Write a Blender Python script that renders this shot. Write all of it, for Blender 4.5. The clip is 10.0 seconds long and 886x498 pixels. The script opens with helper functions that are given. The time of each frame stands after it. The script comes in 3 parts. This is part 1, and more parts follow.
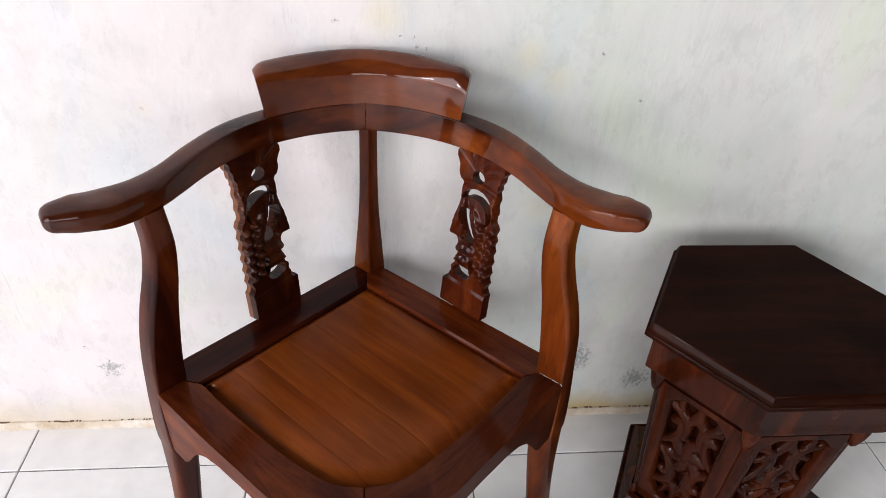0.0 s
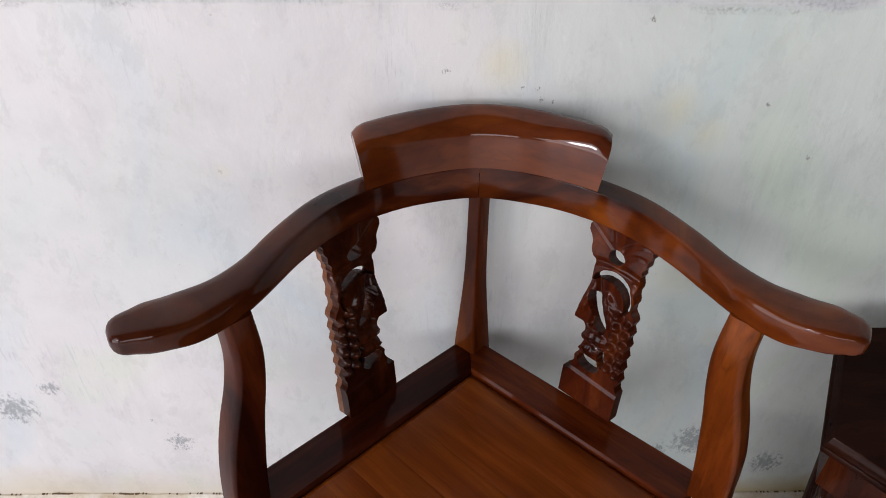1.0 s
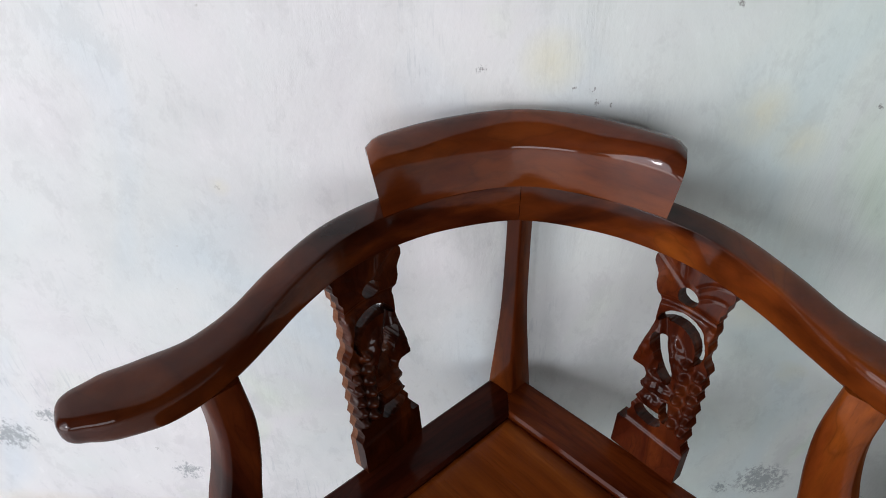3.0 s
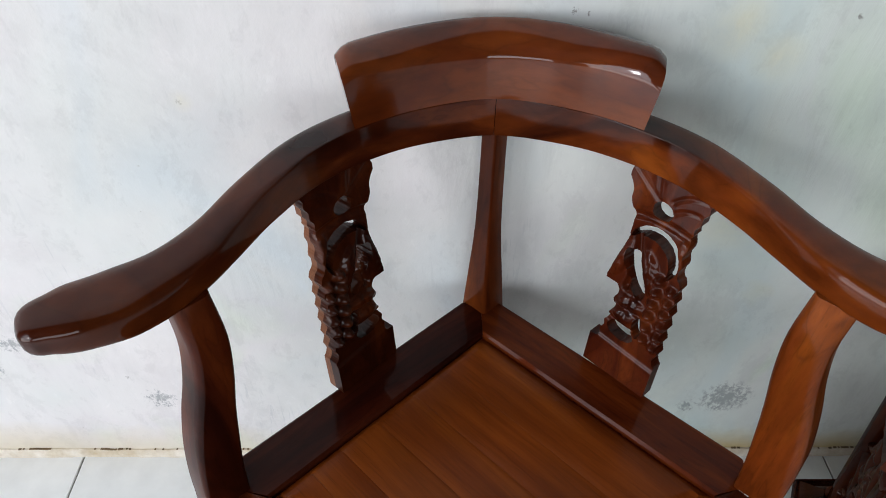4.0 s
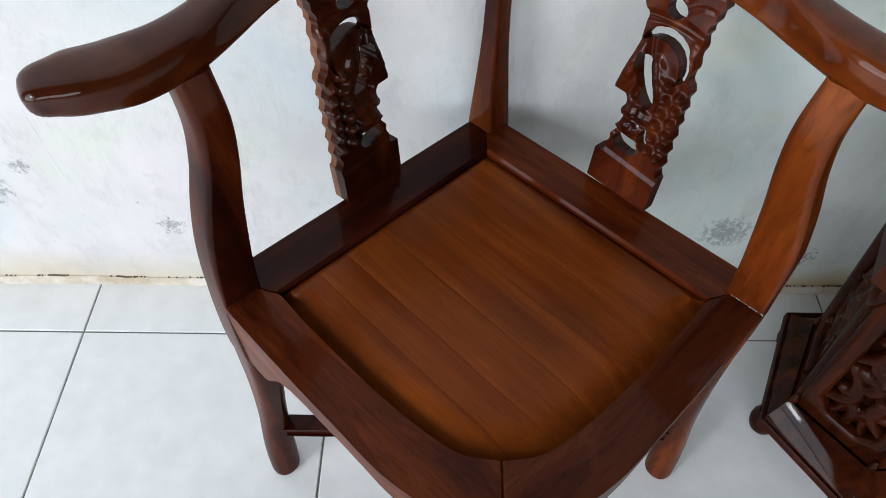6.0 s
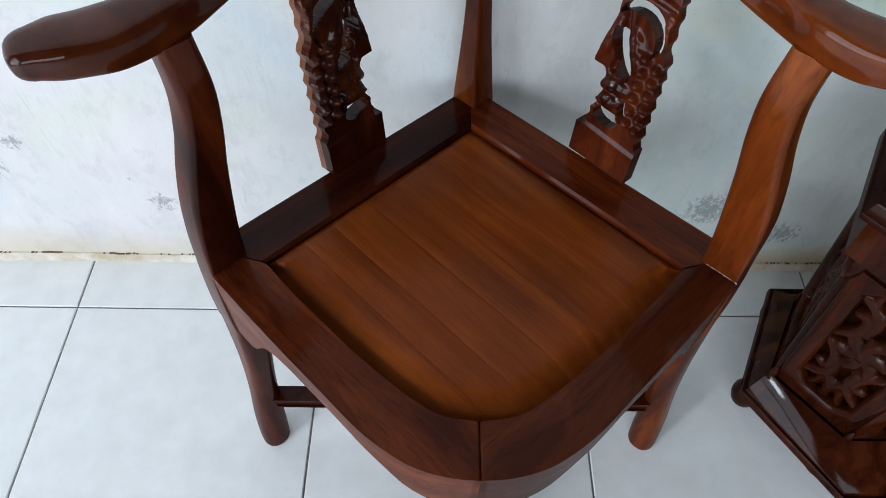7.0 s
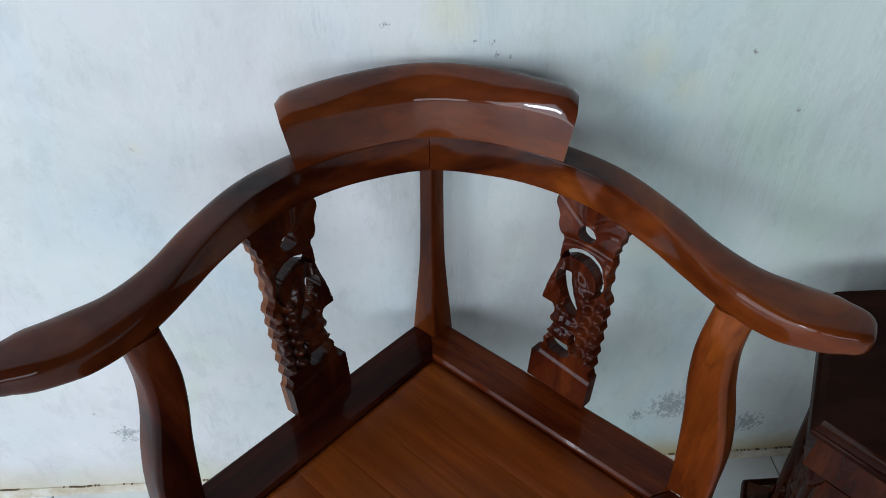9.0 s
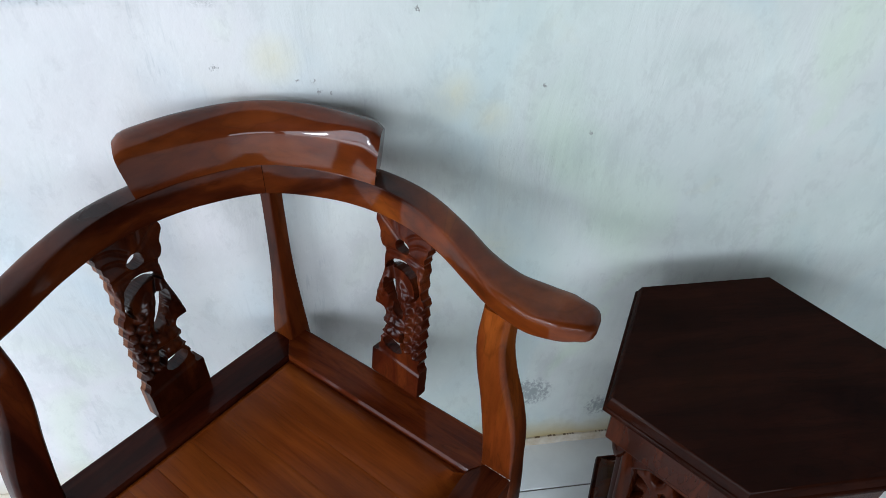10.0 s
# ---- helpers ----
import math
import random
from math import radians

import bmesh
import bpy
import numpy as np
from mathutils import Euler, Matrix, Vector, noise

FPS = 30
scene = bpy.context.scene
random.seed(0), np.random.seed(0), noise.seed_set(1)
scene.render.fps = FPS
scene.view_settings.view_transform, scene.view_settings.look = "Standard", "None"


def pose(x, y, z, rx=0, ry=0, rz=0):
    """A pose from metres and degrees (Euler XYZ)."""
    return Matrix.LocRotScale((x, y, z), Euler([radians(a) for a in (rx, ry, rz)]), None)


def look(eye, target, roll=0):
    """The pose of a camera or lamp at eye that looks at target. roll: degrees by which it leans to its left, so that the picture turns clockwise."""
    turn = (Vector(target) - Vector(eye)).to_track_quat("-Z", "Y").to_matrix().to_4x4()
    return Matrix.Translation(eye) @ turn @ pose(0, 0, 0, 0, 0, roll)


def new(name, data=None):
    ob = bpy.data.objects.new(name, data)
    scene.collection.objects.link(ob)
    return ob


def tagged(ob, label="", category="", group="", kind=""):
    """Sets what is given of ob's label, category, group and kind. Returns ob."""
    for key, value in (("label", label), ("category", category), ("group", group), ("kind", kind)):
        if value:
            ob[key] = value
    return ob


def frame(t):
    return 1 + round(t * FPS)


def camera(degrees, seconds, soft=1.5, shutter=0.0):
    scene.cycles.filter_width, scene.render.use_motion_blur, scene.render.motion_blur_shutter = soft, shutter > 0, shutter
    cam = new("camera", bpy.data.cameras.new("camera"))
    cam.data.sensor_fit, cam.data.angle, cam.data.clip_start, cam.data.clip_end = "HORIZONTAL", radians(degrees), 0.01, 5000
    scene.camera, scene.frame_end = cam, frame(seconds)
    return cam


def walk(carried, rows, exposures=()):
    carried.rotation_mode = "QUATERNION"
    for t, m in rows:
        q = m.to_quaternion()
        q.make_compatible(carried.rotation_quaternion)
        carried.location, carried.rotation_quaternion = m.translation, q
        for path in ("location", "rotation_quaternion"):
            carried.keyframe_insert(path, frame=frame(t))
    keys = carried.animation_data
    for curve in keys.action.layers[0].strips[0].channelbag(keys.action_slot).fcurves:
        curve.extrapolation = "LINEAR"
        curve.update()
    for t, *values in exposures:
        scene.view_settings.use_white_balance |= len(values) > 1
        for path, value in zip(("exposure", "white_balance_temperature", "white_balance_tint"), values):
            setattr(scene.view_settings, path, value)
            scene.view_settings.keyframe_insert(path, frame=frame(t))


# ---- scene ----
cam = camera(66.2, 10.0, soft=0.8)
PATH = [
    (0, (0.078, 0.511, 1.059), (0.275, 2.12, -0.114), 3.9),
    (0.5, (0.003, 0.605, 1.062), (0.117, 2.205, -0.133), 2.6),
    (1, (0.006, 0.691, 1.051), (0.055, 2.311, -0.121), 1.3),
    (1.5, (0.042, 0.788, 1.039), (-0.018, 2.452, -0.069), 0.6),
    (2, (0.032, 0.817, 1.033), (-0.038, 2.409, -0.175), -0.9),
    (3.5, (0.007, 0.825, 1.015), (-0.015, 2.377, -0.246), 0.1),
    (4, (0.007, 0.819, 0.999), (0.042, 2.279, -0.367), 1.1),
    (4.5, (0.014, 0.811, 0.98), (0.034, 2.163, -0.493), 0.4),
    (5, (0.009, 0.793, 0.965), (0.03, 2.086, -0.56), 1.0),
    (5.5, (0.008, 0.778, 0.96), (0.028, 2.021, -0.606), 1.0),
    (6, (0.01, 0.768, 0.955), (0.028, 1.961, -0.651), 1.5),
    (7.3, (0.031, 0.743, 0.96), (0.059, 1.906, -0.667), 2.0),
    (7.5, (0.033, 0.748, 0.975), (0.064, 2.024, -0.564), 2.6),
    (8, (0.028, 0.769, 1.019), (0.037, 2.271, -0.301), 1.3),
    (8.5, (0.026, 0.781, 1.032), (0.073, 2.306, -0.262), 1.1),
    (9, (0.039, 0.79, 1.035), (0.146, 2.288, -0.285), 0.5),
    (9.5, (0.058, 0.771, 1.084), (0.347, 2.198, -0.287), 2.0),
    (10, (0.16, 0.712, 1.111), (0.418, 2.196, -0.206), 2.6),
]
walk(cam, [(t, look(eye, target, roll)) for t, eye, target, roll in PATH],
     [(0, -0.23, 6960, 23), (0.5, -0.55, 6860, 21), (1, -0.66, 6760, 20), (1.5, -0.69, 6660, 19), (2, -0.59, 6560, 18), (3.5, -0.57, 6510, 14), (4.5, -0.44, 6510, 13), (5.5, -0.37, 6460, 12), (7.5, -0.50, 5930, 9), (8, -0.55, 5880, 7), (8.5, -0.66, 5850, 6), (9, -0.71, 5860, 7), (9.5, -0.50, 5860, 9), (10, -0.39, 5960, 10)])

# ---- light ----
world = bpy.data.worlds.new("sky")
scene.world = world
world.use_nodes = True
wn = world.node_tree.nodes
sky = wn.new("ShaderNodeTexSky")
sky.sky_type, sky.sun_disc = "NISHITA", False
sky.sun_elevation, sky.sun_rotation = radians(50), radians(250)
world.node_tree.links.new(sky.outputs[0], wn["Background"].inputs[0])
wn["Background"].inputs[1].default_value = 0.12


def area(name, eye, target, sx, sy, watts, colour):
    lamp = bpy.data.lights.new(name, "AREA")
    lamp.shape, lamp.size, lamp.size_y, lamp.energy, lamp.color = "RECTANGLE", sx, sy, watts, colour
    ob = new(name, lamp)
    ob.matrix_world = look(eye, target)
    return ob


# daylight assumed in unseen openings of the west and south walls
area("daylight_west", (-2.32, -0.85, 1.98), (1.0, -0.85, 1.8), 2.8, 1.15, 54, (0.92, 0.97, 1.0))
# small bright lamp added so that the varnish glints
area("bright_sky_west", (-2.30, -0.75, 2.05), (1.0, -0.75, 1.75), 0.6, 0.34, 40, (0.95, 0.98, 1.0))
# low lamp added for sheen on upright faces and a lighter wall foot
area("sunlit_court_west", (-2.32, -0.85, 0.75), (1.0, -0.85, 0.75), 2.8, 1.1, 62, (0.97, 0.98, 1.0))
area("daylight_south", (-0.3, -2.42, 1.40), (-0.3, 1.0, 1.35), 3.0, 1.3, 72, (0.93, 0.98, 1.0))


# ---- materials ----
def mat(name):
    m = bpy.data.materials.new(name)
    m.use_nodes = True
    nt = m.node_tree
    return m, nt, nt.nodes["Principled BSDF"]


def node(nt, kind, **inputs):
    n = nt.nodes.new(kind)
    for key, value in inputs.items():
        n.inputs[key.replace("_", " ")].default_value = value
    return n


def coords(nt, scale=(1, 1, 1), turn=0.0, shift=False):
    tc = nt.nodes.new("ShaderNodeTexCoord")
    mp = nt.nodes.new("ShaderNodeMapping")
    mp.vector_type = "TEXTURE"
    mp.inputs["Rotation"].default_value = (0, 0, radians(turn))
    mp.inputs["Scale"].default_value = tuple(1 / v for v in scale)
    src = tc.outputs["Object"]
    if shift:
        info = nt.nodes.new("ShaderNodeObjectInfo")
        mul = node(nt, "ShaderNodeVectorMath")
        mul.operation = "MULTIPLY_ADD"
        mul.inputs[1].default_value = (3.1, 5.3, 7.7)
        nt.links.new(info.outputs["Random"], mul.inputs[0])
        nt.links.new(src, mul.inputs[2])
        src = mul.outputs[0]
    nt.links.new(src, mp.inputs["Vector"])
    return mp.outputs[0]


def noise_tex(nt, vec, scale, detail=4, rough=0.55, distort=0.0):
    n = node(nt, "ShaderNodeTexNoise", Scale=scale, Detail=detail, Roughness=rough, Distortion=distort)
    nt.links.new(vec, n.inputs["Vector"])
    return n.outputs["Fac"]


def ramp(nt, fac, *stops):
    r = nt.nodes.new("ShaderNodeValToRGB")
    e = r.color_ramp.elements
    while len(e) < len(stops):
        e.new(0.5)
    for el, (p, c) in zip(e, stops):
        el.position, el.color = p, (*c, 1) if len(c) == 3 else c
    nt.links.new(fac, r.inputs[0])
    return r.outputs[0]


def grey(v):
    return (v, v, v)


def mix(nt, fac, a, b, kind="MIX"):
    m = nt.nodes.new("ShaderNodeMix")
    m.data_type, m.blend_type = "RGBA", kind
    for value, sock in ((fac, m.inputs[0]), (a, m.inputs[6]), (b, m.inputs[7])):
        if isinstance(value, (int, float)):
            sock.default_value = value
        elif isinstance(value, tuple):
            sock.default_value = (*value, 1)
        else:
            nt.links.new(value, sock)
    return m.outputs[2]


def maths(nt, op, a, b=0.0, clamp=False):
    m = nt.nodes.new("ShaderNodeMath")
    m.operation, m.use_clamp = op, clamp
    for value, sock in ((a, m.inputs[0]), (b, m.inputs[1])):
        if isinstance(value, (int, float)):
            sock.default_value = value
        else:
            nt.links.new(value, sock)
    return m.outputs[0]


def bump(nt, bsdf, height, strength, distance):
    b = node(nt, "ShaderNodeBump", Strength=strength, Distance=distance)
    nt.links.new(height, b.inputs["Height"])
    nt.links.new(b.outputs[0], bsdf.inputs["Normal"])


def wood(name, dark, mid, light, scale, turn=0.0, rough=0.42, coat=0.38, shift=True, spec=0.02, streaks=0.4, polish=0.12, pores=0.3, rings=0.45):
    """Varnished timber; scale stretches the grain along the axis with the small number."""
    m, nt, p = mat(name)
    vec = coords(nt, scale, turn, shift)
    broad = noise_tex(nt, vec, 1.0, 3, 0.5, 0.6)
    vec2 = coords(nt, tuple(v * 5 for v in scale), turn, shift)
    fine = noise_tex(nt, vec2, 1.6, 6, 0.65)
    cloud = noise_tex(nt, coords(nt, (7, 7, 7), 0, shift), 1.0, 3)
    base = ramp(nt, broad, (0.28, dark), (0.5, mid), (0.75, light))
    ring = maths(nt, "PINGPONG", maths(nt, "MULTIPLY", broad, 9.0), 0.5)
    base = mix(nt, rings, base, ramp(nt, ring, (0.0, grey(0.45)), (0.10, grey(0.9)), (0.5, grey(1.1))), "MULTIPLY")
    streak = ramp(nt, fine, (0.36, grey(0.55)), (0.58, grey(1.0)))
    col = mix(nt, streaks, base, streak, "MULTIPLY")
    col = mix(nt, 0.4, col, ramp(nt, cloud, (0.35, grey(0.50)), (0.65, grey(1.30))), "MULTIPLY")
    pore = noise_tex(nt, coords(nt, tuple(v * 17 if v > min(scale) else v * 8 for v in scale), turn, shift), 1.0, 3, 0.6)
    col = mix(nt, pores, col, ramp(nt, pore, (0.32, grey(0.40)), (0.43, grey(1.0)), (0.62, grey(1.0)), (0.72, grey(1.18))), "MULTIPLY")
    nt.links.new(col, p.inputs["Base Color"])
    nt.links.new(ramp(nt, cloud, (0.3, grey(rough * 0.8)), (0.7, grey(rough * 1.3))), p.inputs["Roughness"])
    p.inputs["Coat Weight"].default_value = coat
    p.inputs["Coat Roughness"].default_value = polish
    p.inputs["Specular IOR Level"].default_value = spec
    wave = noise_tex(nt, coords(nt, (22, 22, 22), 0, shift), 1.0, 2, 0.45)
    h = maths(nt, "ADD", maths(nt, "MULTIPLY", fine, 0.05), maths(nt, "MULTIPLY", wave, 0.28))
    bump(nt, p, h, 0.2, 0.004)
    nt.links.new(p.inputs["Normal"].links[0].from_socket, p.inputs["Coat Normal"])
    return m


# teak tones: west arm darkened for its shade, amber for the lit east side
SHADED = (0.011, 0.0018, 0.0008), (0.054, 0.0094, 0.0022), (0.145, 0.0300, 0.0050)
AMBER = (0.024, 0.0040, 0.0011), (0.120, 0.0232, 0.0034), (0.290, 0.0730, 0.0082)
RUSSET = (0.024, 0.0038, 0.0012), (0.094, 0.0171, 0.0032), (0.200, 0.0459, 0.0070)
wood_arm_l = wood("shaded_teak_arm", *SHADED, (6, 6, 16), coat=0.52, polish=0.055, pores=0.12, rings=0.3)
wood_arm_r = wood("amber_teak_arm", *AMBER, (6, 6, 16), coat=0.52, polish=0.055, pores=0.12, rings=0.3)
wood_crest = wood("varnished_teak_crest", *RUSSET, (4, 6, 13), coat=0.85, polish=0.045, pores=0.12, rings=0.3)
# west post darker than the east one, its shade put into the colour
wood_post_l = wood("shaded_teak_post", (0.018, 0.0027, 0.0012), (0.064, 0.0106, 0.0026), (0.140, 0.0288, 0.0056), (22, 22, 4), coat=0.32, polish=0.08, rings=0.35)
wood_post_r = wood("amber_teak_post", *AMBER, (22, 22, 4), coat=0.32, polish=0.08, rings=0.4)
wood_post = wood("varnished_teak_post", *RUSSET, (26, 26, 5), coat=0.3, polish=0.1, rings=0.3)
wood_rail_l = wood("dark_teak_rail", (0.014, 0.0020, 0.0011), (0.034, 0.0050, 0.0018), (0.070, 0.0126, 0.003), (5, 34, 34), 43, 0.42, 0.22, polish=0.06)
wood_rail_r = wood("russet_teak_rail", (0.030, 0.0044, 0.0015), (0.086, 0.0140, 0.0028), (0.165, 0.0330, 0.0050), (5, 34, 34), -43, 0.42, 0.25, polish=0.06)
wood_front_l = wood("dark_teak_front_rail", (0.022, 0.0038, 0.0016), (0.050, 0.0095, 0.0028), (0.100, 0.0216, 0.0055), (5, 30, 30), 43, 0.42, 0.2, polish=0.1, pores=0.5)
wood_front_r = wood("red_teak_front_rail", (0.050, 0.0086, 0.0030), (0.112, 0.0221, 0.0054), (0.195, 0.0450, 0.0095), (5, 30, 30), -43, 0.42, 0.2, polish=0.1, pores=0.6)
wood_board = wood("varnished_teak_board", (0.128, 0.0245, 0.0036), (0.182, 0.0390, 0.0050), (0.240, 0.0570, 0.0070), (3.2, 42, 42), -45, 0.42, 0.22, True, 0.02, 0.28, polish=0.2, pores=0.32, rings=0.15)
# darkened copy for the west splat, whose front faces away from the light
wood_carved_l = wood("shaded_teak_carved", (0.012, 0.0020, 0.0009), (0.032, 0.0056, 0.0016), (0.080, 0.0165, 0.0034), (30, 30, 12), 0, 0.4, 0.42, polish=0.05)
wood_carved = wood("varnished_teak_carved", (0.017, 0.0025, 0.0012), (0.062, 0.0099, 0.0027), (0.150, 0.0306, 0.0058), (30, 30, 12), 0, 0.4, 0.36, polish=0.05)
# pale copy that makes the west splat's rear edge look lit
wood_lit_edge = wood("pale_lit_edge_teak", (0.12, 0.044, 0.021), (0.20, 0.084, 0.045), (0.29, 0.138, 0.082), (30, 30, 8), 0, 0.5, 0.25, polish=0.2)
wood_cabinet = wood("dark_varnished_wood", (0.0095, 0.0026, 0.0014), (0.0185, 0.0047, 0.0023), (0.031, 0.0080, 0.0037), (4, 26, 26), 0, 0.5, 0.10, True, 0.0, polish=0.09)
wood_cabinet_face = wood("red_brown_varnished_wood", (0.010, 0.0020, 0.0009), (0.033, 0.0064, 0.0020), (0.075, 0.0165, 0.0046), (24, 24, 5), 0, 0.4, 0.28, True, 0.0, polish=0.05)
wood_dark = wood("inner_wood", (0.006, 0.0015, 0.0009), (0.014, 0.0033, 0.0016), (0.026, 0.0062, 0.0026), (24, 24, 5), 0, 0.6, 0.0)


def plaster():
    """Old whitewashed plaster: trowel marks, yellowed foot, dark mould spots, rough bare cement above."""
    m, nt, p = mat("old_whitewashed_plaster")
    vec = coords(nt)
    cloud = noise_tex(nt, vec, 2.2, 4, 0.6)
    where = ramp(nt, noise_tex(nt, vec, 3.4, 3), (0.46, grey(0)), (0.66, grey(1)))
    raw = noise_tex(nt, coords(nt, (9, 9, 1.6)), 2.8, 6, 0.72, 0.5)
    smear = noise_tex(nt, coords(nt, (3.2, 3.2, 2.6)), 2.0, 8, 0.7, 0.25)
    strokes = maths(nt, "ADD", maths(nt, "MULTIPLY", smear, maths(nt, "SUBTRACT", 1.0, where)), maths(nt, "MULTIPLY", raw, where))
    fine = noise_tex(nt, vec, 46, 6, 0.7)
    col = ramp(nt, cloud, (0.3, (0.62, 0.65, 0.65)), (0.45, (0.70, 0.715, 0.70)), (0.55, (0.73, 0.725, 0.72)), (0.7, (0.79, 0.78, 0.765)))
    tint = noise_tex(nt, coords(nt, (1, 1, 0.7)), 4.3, 3, 0.5, 0.8)
    col = mix(nt, 0.9, col, ramp(nt, tint, (0.32, (0.90, 0.96, 1.01)), (0.46, (1.0, 1.0, 1.0)), (0.58, (1.0, 0.975, 0.99)), (0.70, (0.96, 1.0, 0.91))), "MULTIPLY")
    col = mix(nt, 0.56, col, ramp(nt, strokes, (0.32, grey(0.80)), (0.5, grey(0.98)), (0.66, grey(1.05))), "MULTIPLY")
    sep = nt.nodes.new("ShaderNodeSeparateXYZ")
    nt.links.new(vec, sep.inputs[0])
    x, z = sep.outputs["X"], sep.outputs["Z"]
    # thin flakes and laps of older coats
    flake = ramp(nt, noise_tex(nt, coords(nt, (1.0, 1.0, 0.6)), 26, 8, 0.75, 0.3), (0.40, grey(0.93)), (0.47, grey(1.0)), (0.60, grey(1.0)), (0.66, grey(1.05)))
    col = mix(nt, 0.95, col, flake, "MULTIPLY")
    # yellow damp at the foot
    wob = maths(nt, "ADD", z, maths(nt, "MULTIPLY", maths(nt, "SUBTRACT", noise_tex(nt, vec, 7, 4), 0.5), 0.10))
    damp = maths(nt, "SUBTRACT", 1.0, maths(nt, "DIVIDE", wob, 0.085), True)
    col = mix(nt, maths(nt, "MULTIPLY", damp, 0.5), col, (0.66, 0.54, 0.30))
    # an ochre tide mark further east
    tide = maths(nt, "MULTIPLY", maths(nt, "SUBTRACT", 1.0, maths(nt, "DIVIDE", wob, 0.072), True), maths(nt, "MULTIPLY", maths(nt, "SUBTRACT", x, 0.22), 6.0, True))
    col = mix(nt, maths(nt, "MULTIPLY", tide, 0.9, True), col, (0.50, 0.33, 0.12))
    # a cool green cast of the light further east, put into the wall's colour
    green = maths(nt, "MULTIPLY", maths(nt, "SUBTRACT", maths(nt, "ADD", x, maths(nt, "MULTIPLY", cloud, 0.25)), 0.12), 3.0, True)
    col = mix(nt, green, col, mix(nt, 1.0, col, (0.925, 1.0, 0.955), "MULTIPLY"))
    # faint yellow blots
    blot = maths(nt, "MULTIPLY", ramp(nt, noise_tex(nt, vec, 6.5, 3), (0.66, grey(0)), (0.78, grey(1))), 0.28)
    col = mix(nt, blot, col, (0.66, 0.58, 0.30))
    # mould spots: x, z, radius, density
    spots = ((-0.387, 0.154, 0.024, 0.48), (-0.620, 0.232, 0.036, 0.50), (-0.555, 0.278, 0.02, 0.47), (0.444, 0.156, 0.036, 0.53),
             (0.580, 0.097, 0.03, 0.5), (0.39, 0.135, 0.02, 0.45))
    grain = noise_tex(nt, coords(nt, (1, 1, 0.7)), 130, 5, 0.8)
    total = None
    for sx, sz, r, dens in spots:
        d2 = maths(nt, "ADD", maths(nt, "POWER", maths(nt, "ABSOLUTE", maths(nt, "SUBTRACT", x, sx)), 2.0),
                   maths(nt, "POWER", maths(nt, "ABSOLUTE", maths(nt, "SUBTRACT", z, sz)), 2.0))
        near = maths(nt, "SUBTRACT", 1.0, maths(nt, "DIVIDE", maths(nt, "SQRT", d2), r * 1.3), True)
        one = maths(nt, "MULTIPLY", maths(nt, "SUBTRACT", maths(nt, "ADD", maths(nt, "MULTIPLY", grain, 1.0), maths(nt, "MULTIPLY", near, 0.22)), 1.07 - dens), 9.0, True)
        one = maths(nt, "MULTIPLY", one, maths(nt, "MULTIPLY", near, 3.0, True))
        total = one if total is None else maths(nt, "MAXIMUM", total, one)
    col = mix(nt, maths(nt, "MULTIPLY", total, 0.62), col, (0.17, 0.195, 0.21))
    # fine scratches of a dry brush, in patches
    dry = ramp(nt, noise_tex(nt, coords(nt, (1.3, 1.3, 0.8)), 5.5, 3), (0.52, grey(0)), (0.64, grey(1)))
    hair = ramp(nt, noise_tex(nt, coords(nt, (70, 70, 7)), 3.0, 3, 0.6), (0.36, grey(1)), (0.44, grey(0)))
    col = mix(nt, maths(nt, "MULTIPLY", maths(nt, "MULTIPLY", hair, dry), maths(nt, "MULTIPLY", maths(nt, "MULTIPLY", maths(nt, "SUBTRACT", 0.42, x), 3.0, True), 0.33)), col, (0.42, 0.45, 0.47))
    # nail marks and small chips: x, z, radius
    crumbs = noise_tex(nt, coords(nt, (1.6, 1.6, 1.0)), 260, 3, 0.7)
    for sx, sz, r in ((0.027, 0.776, 0.007), (0.135, 0.744, 0.006), (0.128, 0.757, 0.004), (0.146, 0.741, 0.004), (0.110, 0.758, 0.004), (-0.238, 0.650, 0.005), (0.458, 0.675, 0.006), (0.389, 0.741, 0.006), (0.242, 0.835, 0.006), (-0.420, 0.205, 0.006)):
        dx, dz = maths(nt, "SUBTRACT", x, sx), maths(nt, "SUBTRACT", z, sz)
        d2 = maths(nt, "ADD", maths(nt, "MULTIPLY", dx, dx), maths(nt, "MULTIPLY", dz, dz))
        near = maths(nt, "SUBTRACT", 1.0, maths(nt, "DIVIDE", maths(nt, "SQRT", d2), r), True)
        chip = maths(nt, "MULTIPLY", maths(nt, "SUBTRACT", maths(nt, "ADD", crumbs, maths(nt, "MULTIPLY", near, 0.25)), 0.64), 7.0, True)
        chip = maths(nt, "MULTIPLY", chip, maths(nt, "MULTIPLY", near, 3.0, True))
        col = mix(nt, maths(nt, "MULTIPLY", chip, 0.75), col, (0.16, 0.15, 0.14))
    # soft yellow stains: x, z, radius
    for sx, sz, r in ((0.350, 0.500, 0.05), (0.284, 0.732, 0.04), (0.090, 0.784, 0.035), (-0.237, 0.650, 0.014), (0.33, 0.70, 0.03)):
        dx, dz = maths(nt, "SUBTRACT", x, sx), maths(nt, "SUBTRACT", z, sz)
        d2 = maths(nt, "ADD", maths(nt, "MULTIPLY", dx, dx), maths(nt, "MULTIPLY", dz, dz))
        stain = maths(nt, "SUBTRACT", 1.0, maths(nt, "DIVIDE", maths(nt, "SQRT", d2), r), True)
        stain = maths(nt, "MULTIPLY", stain, ramp(nt, smear, (0.40, grey(0.1)), (0.60, grey(0.6))))
